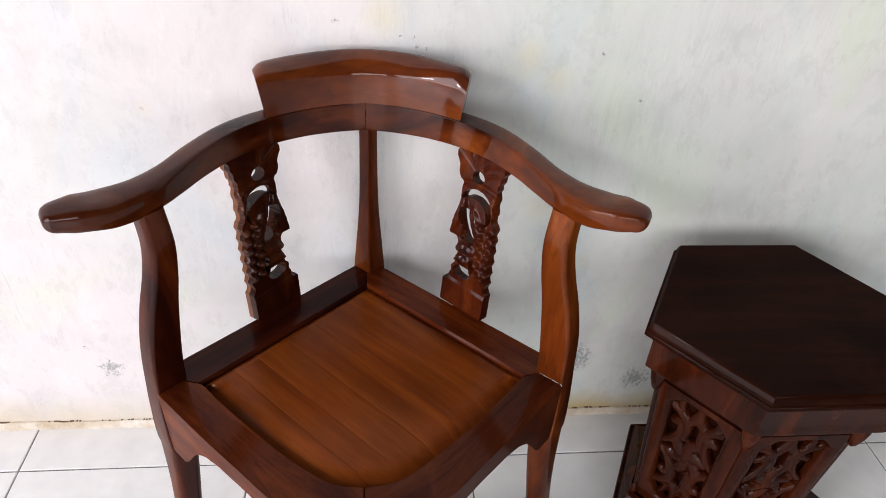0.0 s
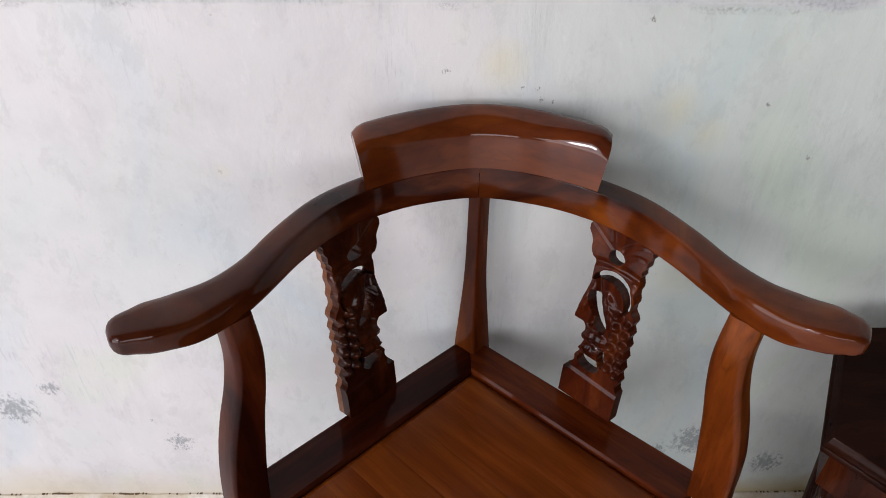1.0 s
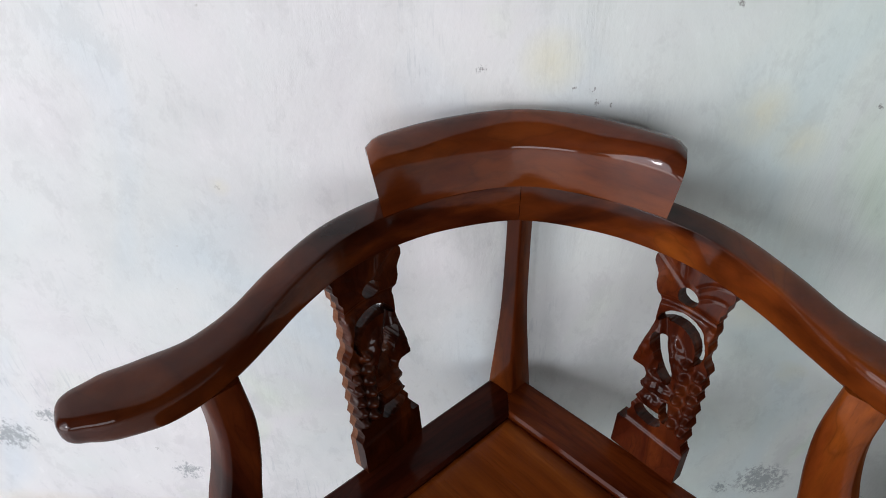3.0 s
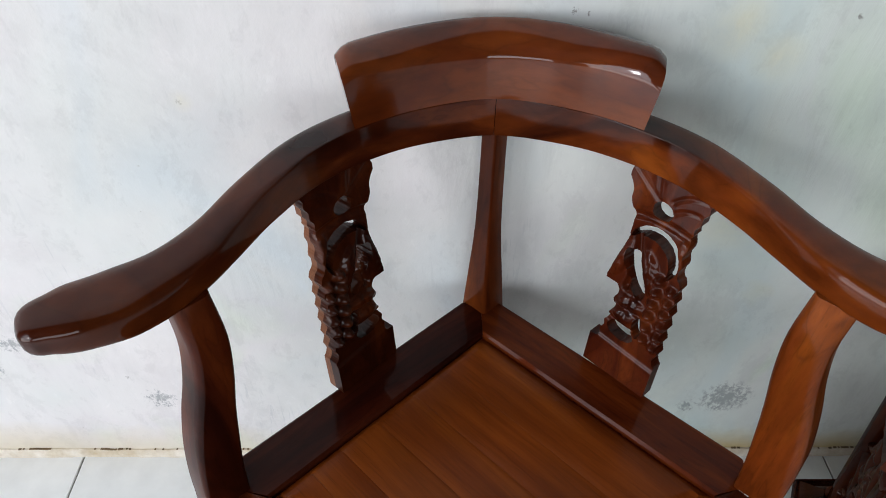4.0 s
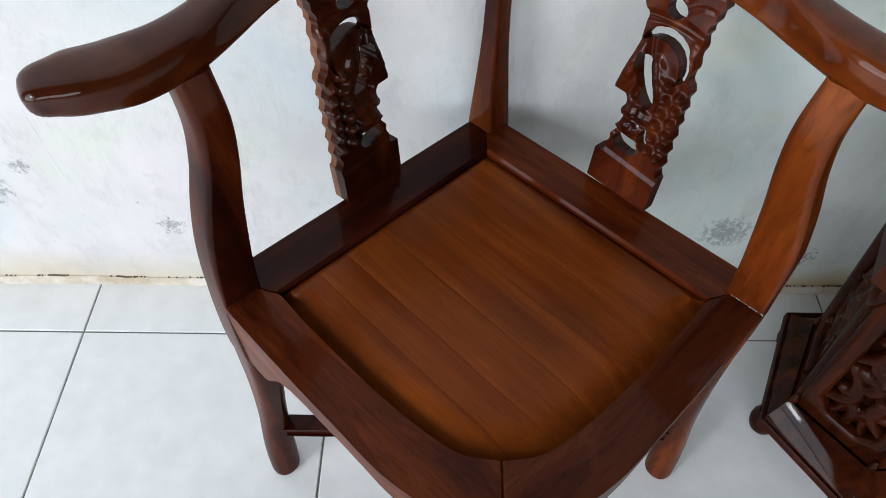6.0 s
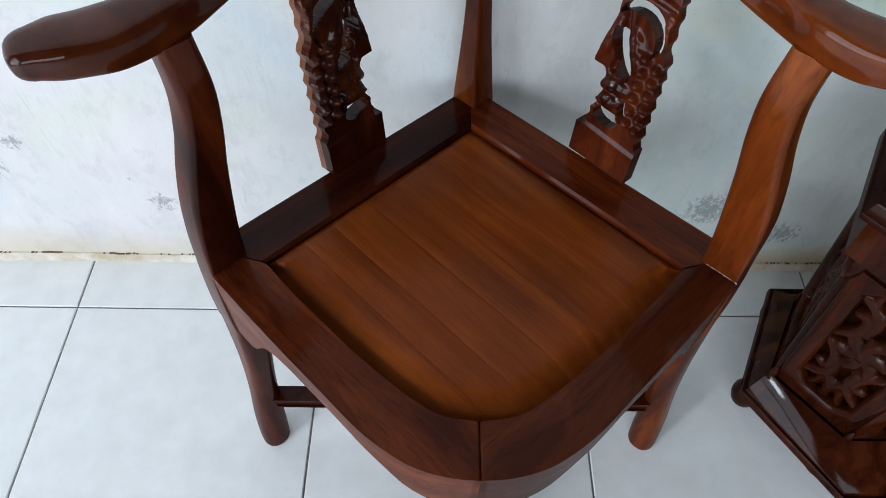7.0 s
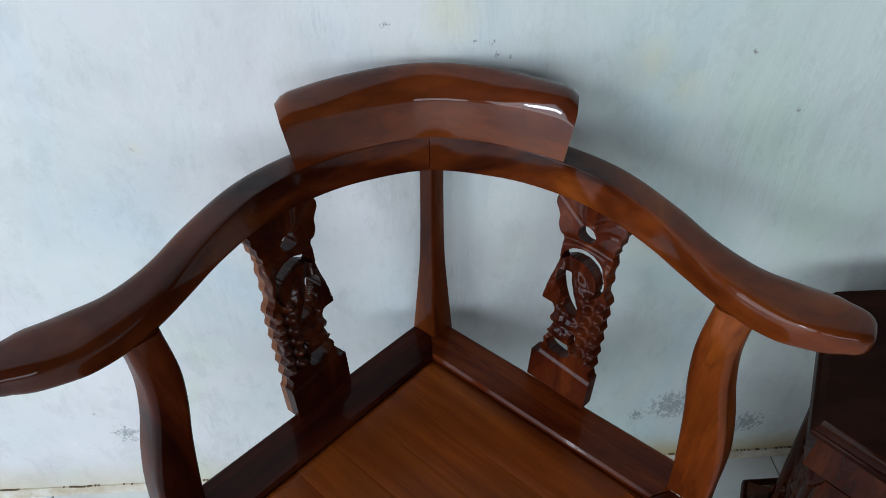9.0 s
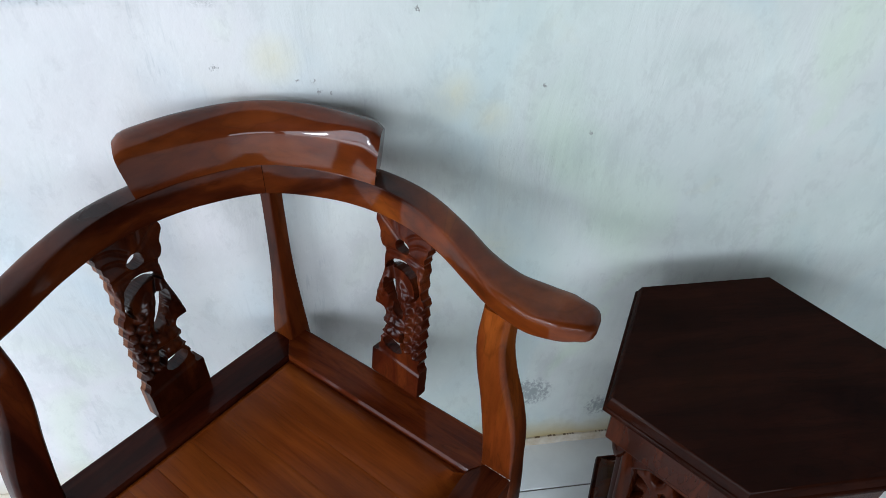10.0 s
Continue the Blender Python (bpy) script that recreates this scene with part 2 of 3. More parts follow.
        col = mix(nt, stain, col, (0.74, 0.69, 0.47))
    # sparse fly specks
    speck = ramp(nt, noise_tex(nt, vec, 85, 2, 0.5), (0.76, grey(0)), (0.80, grey(1)))
    col = mix(nt, maths(nt, "MULTIPLY", speck, 0.35), col, (0.30, 0.28, 0.24))
    # bare grey cement above the whitewash, with a crumbling lower edge
    edge = maths(nt, "ADD", z, maths(nt, "MULTIPLY", maths(nt, "SUBTRACT", noise_tex(nt, vec, 5, 5, 0.6), 0.5), 0.045))
    bare = maths(nt, "MULTIPLY", maths(nt, "SUBTRACT", edge, 0.844), 120.0, True)
    rough_n = noise_tex(nt, vec, 240, 5, 0.75)
    pits = ramp(nt, rough_n, (0.36, grey(0.30)), (0.46, grey(0.92)), (0.54, grey(1.0)), (0.64, grey(1.2)))
    patch = ramp(nt, noise_tex(nt, vec, 5.0, 4), (0.43, grey(0)), (0.55, grey(1)))
    lime = ramp(nt, noise_tex(nt, vec, 8.0, 5, 0.6, 0.4), (0.36, (0.66, 0.68, 0.69)), (0.50, (0.70, 0.70, 0.69)), (0.62, (0.75, 0.735, 0.68)), (0.72, (0.74, 0.70, 0.71)))
    bare_col = mix(nt, patch, lime, mix(nt, 0.62, (0.60, 0.625, 0.64), pits, "MULTIPLY"))
    col = mix(nt, bare, col, bare_col)
    rim = maths(nt, "SUBTRACT", 1.0, maths(nt, "MULTIPLY", maths(nt, "ABSOLUTE", maths(nt, "SUBTRACT", edge, 0.845)), 160.0), True)
    rim = maths(nt, "MULTIPLY", rim, ramp(nt, noise_tex(nt, vec, 9, 5, 0.7), (0.52, grey(0)), (0.64, grey(0.8))))
    rim = maths(nt, "MULTIPLY", rim, ramp(nt, rough_n, (0.42, grey(0)), (0.6, grey(1))))
    col = mix(nt, rim, col, (0.20, 0.20, 0.20))
    nt.links.new(col, p.inputs["Base Color"])
    p.inputs["Roughness"].default_value = 0.75
    p.inputs["Specular IOR Level"].default_value = 0.25
    h = maths(nt, "ADD", maths(nt, "MULTIPLY", strokes, 1.2), maths(nt, "MULTIPLY", fine, 0.3))
    h = maths(nt, "ADD", h, maths(nt, "MULTIPLY", maths(nt, "MULTIPLY", rough_n, bare), maths(nt, "MULTIPLY", patch, 2.0)))
    bump(nt, p, h, 0.44, 0.003)
    return m


plaster_mat = plaster()


def simple(name, c1, c2, scale, rough, bumps=0.0, coat=0.0):
    m, nt, p = mat(name)
    vec = coords(nt, (1, 1, 1), 0, True)
    n1, n2 = noise_tex(nt, vec, scale, 5, 0.6), noise_tex(nt, vec, scale * 9, 4)
    col = mix(nt, 0.3, ramp(nt, n1, (0.3, c1), (0.7, c2)), ramp(nt, n2, (0.3, grey(0.8)), (0.7, grey(1.1))), "MULTIPLY")
    nt.links.new(col, p.inputs["Base Color"])
    nt.links.new(ramp(nt, n1, (0.3, grey(rough * 0.85)), (0.7, grey(min(1, rough * 1.2)))), p.inputs["Roughness"])
    p.inputs["Coat Weight"].default_value = coat
    if bumps:
        bump(nt, p, n2, bumps, 0.002)
    return m


tile_mat = simple("white_glazed_tile", (0.84, 0.87, 0.86), (0.90, 0.92, 0.91), 2.5, 0.22, 0.02)
grout_mat = simple("grey_grout", (0.14, 0.14, 0.13), (0.22, 0.21, 0.19), 12, 0.9, 0.3)
mortar_mat = simple("stained_cream_mortar", (0.52, 0.42, 0.27), (0.86, 0.82, 0.74), 22, 0.85, 0.5)
filler_mat = simple("pale_filler", (0.45, 0.42, 0.40), (0.62, 0.60, 0.58), 40, 0.6)
crack_mat = simple("dirt_in_crack", (0.10, 0.07, 0.04), (0.22, 0.15, 0.08), 30, 0.9)
# unseen walls and ceiling, kept dark to hold back bounced light
brown_mat = simple("dark_unseen_wall", (0.055, 0.045, 0.036), (0.08, 0.067, 0.055), 1.5, 0.8, 0.1)
paint_mat = simple("dark_unseen_ceiling", (0.045, 0.038, 0.032), (0.065, 0.056, 0.048), 1.5, 0.8, 0.1)


# ---- mesh tools ----
def mesh_object(name, bm, material, parent=None, label="", smooth=True, sharp=38):
    bmesh.ops.recalc_face_normals(bm, faces=bm.faces[:])
    me = bpy.data.meshes.new(name)
    bm.to_mesh(me)
    bm.free()
    me.materials.append(material)
    if smooth:
        for f in me.polygons:
            f.use_smooth = True
        me.set_sharp_from_angle(angle=radians(sharp))
    ob = new(name, me)
    if parent is not None:
        ob.parent = parent
    if label:
        ob["label"] = label
    return ob


def part(name, bm, material, parent, label="", sharp=38):
    return mesh_object(name, bm, material, parent, label, True, sharp)


def thing(name, x, y, z, label, category, group=""):
    ob = new(name)
    ob.empty_display_size = 0.05
    ob.matrix_world = pose(x, y, z)
    return tagged(ob, label, category, group)


def box(x0, y0, z0, x1, y1, z1, bevel=0.0):
    bm = bmesh.new()
    bmesh.ops.create_cube(bm, size=1)
    for v in bm.verts:
        v.co = Vector(((x0 + x1) / 2 + v.co.x * (x1 - x0), (y0 + y1) / 2 + v.co.y * (y1 - y0), (z0 + z1) / 2 + v.co.z * (z1 - z0)))
    if bevel:
        bmesh.ops.bevel(bm, geom=bm.edges[:], offset=bevel, segments=2, profile=0.5, affect="EDGES")
    return bm


def prism(points, z0, z1, bevel=0.0, low=None, steps=3, wanted=None):
    """A plan outline raised from z0 to z1; low(x, y) may lift the underside, wanted(x) picks the edges to ease."""
    bm = bmesh.new()
    bottom = [bm.verts.new((x, y, low(x, y) if low else z0)) for x, y in points]
    top = [bm.verts.new((x, y, z1)) for x, y in points]
    n = len(points)
    bm.faces.new(top)
    bm.faces.new(bottom[::-1])
    for i in range(n):
        bm.faces.new((bottom[i], bottom[(i + 1) % n], top[(i + 1) % n], top[i]))
    if bevel:
        edges = [e for e in bm.edges if all(abs(v.co.z - z1) < 1e-6 for v in e.verts)]
        if wanted:
            edges = [e for e in edges if wanted(abs(e.verts[0].co.x + e.verts[1].co.x) / 2)]
        bmesh.ops.bevel(bm, geom=edges, offset=bevel, segments=steps, profile=0.5, affect="EDGES")
    return bm


def loft(rings, closed=True, caps=True):
    """Skin over rings of points with equal counts."""
    bm = bmesh.new()
    rows = [[bm.verts.new(p) for p in ring] for ring in rings]
    n = len(rows[0])
    for a, b in zip(rows, rows[1:]):
        for i in range(n if closed else n - 1):
            j = (i + 1) % n
            bm.faces.new((a[i], a[j], b[j], b[i]))
    if caps:
        bm.faces.new(rows[0][::-1])
        bm.faces.new(rows[-1])
    return bm


def spline(keys, steps):
    """Smooth curve through tuples of numbers."""
    k = np.array(keys, float)
    k = np.vstack([2 * k[0] - k[1], k, 2 * k[-1] - k[-2]])
    out = []
    for i in range(1, len(k) - 2):
        for t in np.linspace(0, 1, steps, endpoint=False):
            a, b, c, d = k[i - 1], k[i], k[i + 1], k[i + 2]
            out.append(0.5 * (2 * b + (c - a) * t + (2 * a - 5 * b + 4 * c - d) * t * t + (3 * b - a - 3 * c + d) * t ** 3))
    out.append(k[-2])
    return np.array(out)


def lathe(profile, sides=20):
    rings = [[(r * math.cos(2 * math.pi * i / sides), r * math.sin(2 * math.pi * i / sides), z) for i in range(sides)] for r, z in profile]
    return loft(rings)


def carved(width, height, cell, solid, relief, thick, smooth=3, flow=1, lit_edge=1.0):
    """A pierced, carved board in the x-z plane, front towards -y: solid(x, z) tells where wood stands, relief(x, z) its front.
    The rear half of the sides beyond lit_edge takes the second material."""
    nx, nz = int(round(width / cell)), int(round(height / cell))
    xs, zs = np.linspace(-width / 2, width / 2, nx + 1), np.linspace(0, height, nz + 1)
    cx, cz = np.meshgrid((xs[1:] + xs[:-1]) / 2, (zs[1:] + zs[:-1]) / 2, indexing="ij")
    keep = solid(cx, cz)
    gx, gz = np.meshgrid(xs, zs, indexing="ij")
    front = relief(gx, gz)
    for _ in range(flow):
        wide = np.pad(front, 1, mode="edge")
        front = 0.5 * front + 0.125 * (wide[:-2, 1:-1] + wide[2:, 1:-1] + wide[1:-1, :-2] + wide[1:-1, 2:])
    bm = bmesh.new()
    made = {}

    def at(i, j, side):
        key = (i, j, side)
        if key not in made:
            y = (-front[i, j], thick, 0.55 * thick - 0.45 * front[i, j])[side]
            made[key] = bm.verts.new((gx[i, j], y, gz[i, j]))
        return made[key]

    for i in range(nx):
        for j in range(nz):
            if not keep[i, j]:
                continue
            ring = ((i, j), (i + 1, j), (i + 1, j + 1), (i, j + 1))
            bm.faces.new([at(a, b, 0) for a, b in ring])
            bm.faces.new([at(a, b, 1) for a, b in ring[::-1]])
            for (a, b), (di, dj) in zip(zip(ring, ring[1:] + ring[:1]), ((0, -1), (1, 0), (0, 1), (-1, 0))):
                ii, jj = i + di, j + dj
                if not (0 <= ii < nx and 0 <= jj < nz and keep[ii, jj]):
                    if cx[i, j] > lit_edge:
                        bm.faces.new((at(*b, 0), at(*a, 0), at(*a, 2), at(*b, 2)))
                        bm.faces.new((at(*b, 2), at(*a, 2), at(*a, 1), at(*b, 1))).material_index = 1
                    else:
                        bm.faces.new((at(*b, 0), at(*a, 0), at(*a, 1), at(*b, 1)))
    for _ in range(smooth):
        bmesh.ops.smooth_vert(bm, verts=bm.verts[:], factor=0.5, use_axis_x=True, use_axis_y=False, use_axis_z=True)
    return bm


def stroke_field(x, z, strokes):
    """Height of rounded ridges along straight or bent strokes: (x0, z0, x1, z1, bend, radius, height)."""
    total = np.zeros_like(x)
    for x0, z0, x1, z1, bend, r, h in strokes:
        dx, dz = x1 - x0, z1 - z0
        length = math.hypot(dx, dz) or 1e-6
        t = np.clip(((x - x0) * dx + (z - z0) * dz) / length ** 2, 0, 1)
        off = bend * 4 * t * (1 - t)
        px, pz = x0 + dx * t - dz / length * off, z0 + dz * t + dx / length * off
        q = 1 - ((x - px) ** 2 + (z - pz) ** 2) / r ** 2
        total = np.maximum(total, h * np.sqrt(np.clip(q, 0, 1)))
    return total


# ---- room ----
WALL_Y = 1.40
ROOM = (-2.35, 2.4, -2.45)          # west, east, south


def structure(name, bm, material, label, category):
    return tagged(mesh_object(name, bm, material), label, category, "", "structure")


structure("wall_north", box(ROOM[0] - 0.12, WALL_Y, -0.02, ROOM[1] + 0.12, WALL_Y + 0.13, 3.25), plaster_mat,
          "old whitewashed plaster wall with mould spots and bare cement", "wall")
structure("wall_east", box(ROOM[1], ROOM[2], -0.02, ROOM[1] + 0.12, WALL_Y, 3.25), brown_mat, "plain dark unseen wall", "wall")


def wall_with_gap(name, x0, y0, x1, y1, gap, axis):
    """A wall with one opening (start, end, bottom, top) along its axis."""
    a, b, lo, hi = gap
    bm = bmesh.new()
    if axis == "y":
        pieces = ((x0, y0, -0.02, x1, a, 3.25), (x0, b, -0.02, x1, y1, 3.25), (x0, a, -0.02, x1, b, lo), (x0, a, hi, x1, b, 3.25))
    else:
        pieces = ((x0, y0, -0.02, a, y1, 3.25), (b, y0, -0.02, x1, y1, 3.25), (a, y0, -0.02, b, y1, lo), (a, y0, hi, b, y1, 3.25))
    for p in pieces:
        one = box(*p)
        me = bpy.data.meshes.new("tmp")
        one.to_mesh(me)
        one.free()
        bm.from_mesh(me)
        bpy.data.meshes.remove(me)
    return structure(name, bm, brown_mat, "plain dark unseen wall with a wide opening", "wall")


wall_with_gap("wall_west", ROOM[0] - 0.12, ROOM[2], ROOM[0], WALL_Y, (-2.3, 0.9, 0.15, 2.55), "y")
wall_with_gap("wall_south", ROOM[0] - 0.12, ROOM[2] - 0.12, ROOM[1] + 0.12, ROOM[2], (-1.85, 1.25, 0.70, 2.10), "x")
structure("ceiling", box(ROOM[0] - 0.12, ROOM[2] - 0.12, 3.25, ROOM[1] + 0.12, WALL_Y + 0.13, 3.35), paint_mat, "plain dark unseen ceiling", "ceiling")
floor = structure("floor", box(ROOM[0] - 0.12, ROOM[2] - 0.12, -0.1, ROOM[1] + 0.12, WALL_Y + 0.13, -0.0025), grout_mat,
                  "white glazed square floor tiles with grey joints", "floor")


def mortar_strip():
    """Uneven bead of mortar where the wall meets the tiles."""
    xs = np.linspace(ROOM[0], ROOM[1], 420)
    rings = []
    for x in xs:
        d = 0.0045 + 0.002 * noise.noise((x * 9, 0.3, 1.0)) + 0.0012 * noise.noise((x * 41, 2.0, 1.0))
        h = 0.016 + 0.0035 * noise.noise((x * 6, 5.0, 1.0)) + 0.002 * noise.noise((x * 47, 7.0, 1.0))
        rings.append([(x, WALL_Y + 0.004, -0.002), (x, WALL_Y - d * 1.5, -0.002), (x, WALL_Y - d * 1.3, h * 0.6), (x, WALL_Y - d * 0.6, h), (x, WALL_Y + 0.004, h + 0.001)])
    return loft(rings)


def crack_strip():
    """Dirt line along the top of the bead, broken here and there."""
    bm = bmesh.new()
    xs = np.linspace(ROOM[0], ROOM[1], 1900)
    for a, b in zip(xs, xs[1:]):
        w = 0.0011 * noise.noise((a * 17, 9.0, 2.0)) + 0.0008 * noise.noise((a * 75, 3.0, 2.0)) + 0.0007 * noise.noise((a * 260, 1.0, 2.0))
        if w < 0.00015:
            continue
        za, zb = (0.0175 + 0.0035 * noise.noise((x * 6, 5.0, 1.0)) + 0.002 * noise.noise((x * 47, 7.0, 1.0)) for x in (a, b))
        v = [bm.verts.new(p) for p in ((a, WALL_Y - 0.0032, za - w), (b, WALL_Y - 0.0032, zb - w), (b, WALL_Y - 0.0022, zb + w), (a, WALL_Y - 0.0022, za + w))]
        bm.faces.new(v)
        back = [bm.verts.new((q.co.x, WALL_Y + 0.002, q.co.z)) for q in v]
        for i in range(4):
            bm.faces.new((v[i], v[(i + 1) % 4], back[(i + 1) % 4], back[i]))
    return bm


bead = structure("baseboard", mortar_strip(), mortar_mat, "uneven cream mortar bead along the foot of the wall", "baseboard")
mesh_object("dirt_line", crack_strip(), crack_mat, bead, "dark dirt along the mortar")

# ---- corner chair ----
CX, CY, SEAT = 0.065, 1.09, 0.412
chair = thing("corner_chair", CX, CY, 0, "glossy red-brown teak corner chair with carved splats and curved arms", "chair")


def mirrored(points, s):
    return [(x * s, y) for x, y in points]


def rounded_square(cx, cy, half, z, turn=45, corner=0.35, n=6):
    """Ring of a square section with rounded corners."""
    ring = []
    for k in range(4):
        a0 = radians(turn + 90 * k)
        mx, my = half * (1 - corner) * math.sqrt(2) * math.cos(a0 + math.pi / 4), half * (1 - corner) * math.sqrt(2) * math.sin(a0 + math.pi / 4)
        for i in range(n):
            a = a0 + math.pi / 2 * i / (n - 1)
            ring.append((cx + mx + half * corner * math.cos(a), cy + my + half * corner * math.sin(a), z))
    return ring


def rounded_rect(cx, cy, ha, hb, turn, z, corner, n=6):
    """Ring of a turned rectangular section with rounded corners."""
    ring, r = [], corner * min(ha, hb)
    c, sn = math.cos(radians(turn)), math.sin(radians(turn))
    for k, (sx, sy) in enumerate(((1, 1), (-1, 1), (-1, -1), (1, -1))):
        for i in range(n):
            a = math.pi / 2 * (k + i / (n - 1))
            x, y = sx * (ha - r) + r * math.cos(a), sy * (hb - r) + r * math.sin(a)
            ring.append((cx + c * x - sn * y, cy + sn * x + c * y, z))
    return ring


def side_leg(s):
    """Foot, leg, apron block and arm support from one timber: z, u, v, half sizes, corner."""
    lower = [(0.0, 0.2644, 0.0088, 0.0172, 0.0172, 0.9), (0.006, 0.2644, 0.0092, 0.0190, 0.0190, 0.9), (0.06, 0.2646, 0.0185, 0.0190, 0.0190, 0.85), (0.14, 0.2598, 0.0260, 0.0165, 0.0165, 0.75),
             (0.22, 0.2535, 0.0290, 0.0172, 0.0172, 0.6), (0.300, 0.2500, 0.0320, 0.0185, 0.0185, 0.35)]
    upper = [(0.307, 0.2492, 0.0342, 0.0200, 0.0206, 0.16), (0.335, 0.2490, 0.0345, 0.0190, 0.0212, 0.16), (0.38, 0.2484, 0.0342, 0.0172, 0.0205, 0.16), (0.412, 0.2476, 0.0345, 0.0165, 0.0196, 0.18),
             (0.45, 0.2458, 0.0362, 0.0160, 0.0196, 0.24), (0.49, 0.2420, 0.0392, 0.0158, 0.0196, 0.32), (0.53, 0.2364, 0.0430, 0.0156, 0.0184, 0.4), (0.57, 0.2290, 0.0472, 0.0150, 0.0166, 0.45),
             (0.61, 0.2253, 0.0502, 0.0144, 0.0152, 0.5), (0.655, 0.2290, 0.0520, 0.0144, 0.0142, 0.5)]
    rings = []
    for z, u, v, a, b, c in (*spline(lower, 5), *spline(upper, 5)):
        if s > 0 and z > 0.43:                          # the east support is a little stouter
            k = min(1.0, (z - 0.43) / 0.05)
            u, v, b = u + 0.0009 * k, v - 0.0009 * k, b + 0.0012 * k
        ring = rounded_rect(u, v, a, b, 47, z, min(c, 0.45) if z > 0.31 else c)
        rings.append([(s * x, y, zz) for x, y, zz in ring])
    return loft(rings)


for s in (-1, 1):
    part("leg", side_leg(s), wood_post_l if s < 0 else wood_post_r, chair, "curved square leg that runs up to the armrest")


def back_leg():
    keys = [(0.0, 0.267, 0.0165), (0.2, 0.269, 0.0175), (0.36, 0.2695, 0.0195), (0.412, 0.270, 0.0175), (0.45, 0.272, 0.0150), (0.52, 0.277, 0.0108), (0.60, 0.281, 0.0095), (0.66, 0.283, 0.0095)]
    return loft([rounded_square(0.003, v, h, z, 45, 0.25) for z, v, h in spline(keys, 5)])


part("leg", back_leg(), wood_post, chair, "tapered back corner leg")


def front_leg():
    keys = [(0.0, -0.138, 0.0185), (0.07, -0.138, 0.0185), (0.15, -0.135, 0.0165), (0.26, -0.139, 0.022), (0.352, -0.146, 0.025)]
    return loft([rounded_square(0, v, h, z, 45, 0.7) for z, v, h in spline(keys, 5)])


part("leg", front_leg(), wood_post, chair)

BACK_RAIL = [(0.0, 0.2185), (0.0, 0.252), (0.022, 0.2665), (0.2405, 0.0665), (0.240, 0.036), (0.2035, 0.0275)]
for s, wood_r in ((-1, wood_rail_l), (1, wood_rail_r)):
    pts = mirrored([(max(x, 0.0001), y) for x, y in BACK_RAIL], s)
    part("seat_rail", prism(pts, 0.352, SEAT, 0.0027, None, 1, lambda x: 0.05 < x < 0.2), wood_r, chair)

OUTER = [(0.2525, 0.0105), (0.209, -0.034), (0.168, -0.075), (0.136, -0.106), (0.101, -0.140), (0.069, -0.163), (0.046, -0.1735), (0.021, -0.1792), (0.0, -0.1805)]
INNER = [(0.0, -0.1315), (0.032, -0.1265), (0.060, -0.110), (0.089, -0.087), (0.117, -0.062), (0.148, -0.032), (0.176, -0.004), (0.2035, 0.0265)]


def apron_low(x, y):
    """Underside of the front rails: deep at the legs, thin between them."""
    return float(np.interp(abs(x), (0.0, 0.04, 0.065, 0.085, 0.11, 0.17, 0.19, 0.205, 0.218, 0.228), (0.335, 0.338, 0.352, 0.369, 0.381, 0.380, 0.373, 0.358, 0.330, 0.310)))


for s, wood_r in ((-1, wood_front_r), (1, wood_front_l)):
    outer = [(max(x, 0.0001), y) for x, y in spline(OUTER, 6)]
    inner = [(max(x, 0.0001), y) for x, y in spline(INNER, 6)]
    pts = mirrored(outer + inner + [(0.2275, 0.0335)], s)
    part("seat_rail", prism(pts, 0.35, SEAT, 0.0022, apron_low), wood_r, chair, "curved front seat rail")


def seat_boards():
    """Boards of the seat panel, parallel to the east back rail, with a sloped border."""
    outline = [(0.0, 0.2200), (0.2050, 0.0282)] + [(x, y - 0.0012) for x, y in spline(INNER, 8)[::-1]][1:-1]
    outline += [(-x, y) for x, y in outline[::-1] if x > 1e-6]
    poly = np.array(outline)
    a = poly
    b = np.roll(poly, -1, 0)
    run, across = np.array((0.7071, -0.7071)), np.array((0.7071, 0.7071))

    def dist(p):
        ab, ap = b - a, p - a
        t = np.clip((ap * ab).sum(1) / (ab * ab).sum(1), 0, 1)
        d = np.hypot(*(ap - ab * t[:, None]).T)
        i = int(d.argmin())
        return d[i], (a[i, 1] + b[i, 1]) / 2 < 0.026

    e = poly @ across
    cuts = [e.min() + 0.0005, -0.083, -0.048, -0.002, 0.046, 0.094, e.max() - 0.0005]
    for e0, e1 in zip(cuts, cuts[1:]):
        rows = []
        lines = [e0 + 0.0001, e0 + 0.0011, *np.linspace(e0, e1, 8)[1:-1], e1 - 0.0011, e1 - 0.0001]
        for li, q in enumerate(lines):
            hits = []
            for p0, p1 in zip(a, b):
                f0, f1 = p0 @ across - q, p1 @ across - q
                if f0 * f1 < 0:
                    hits.append(((p0 + (p1 - p0) * f0 / (f0 - f1)) @ run))
            if len(hits) < 2:
                continue
            lo, hi = min(hits), max(hits)
            row = []
            for t in (1 - np.cos(np.linspace(0, math.pi, 44))) / 2:
                p = across * q + run * (lo + (hi - lo) * t)
                d, front = dist(p)
                w = 0.04 if front else 0.012
                k = min(1.0, d / w)
                z = SEAT - 0.0035 - (0.014 if front else 0.006) * (1 - k) ** 2
                if li in (0, 9):
                    z -= 0.0001                        # eased edge at the joint
                row.append((p[0], p[1], z))
            rows.append(row)
        under = [[(x, y, SEAT - 0.022) for x, y, z in r] for r in (rows[0], rows[-1])]
        yield loft([under[0], *rows, under[1]], closed=False, caps=False)


for bm in seat_boards():
    part("seat_board", bm, wood_board, chair)

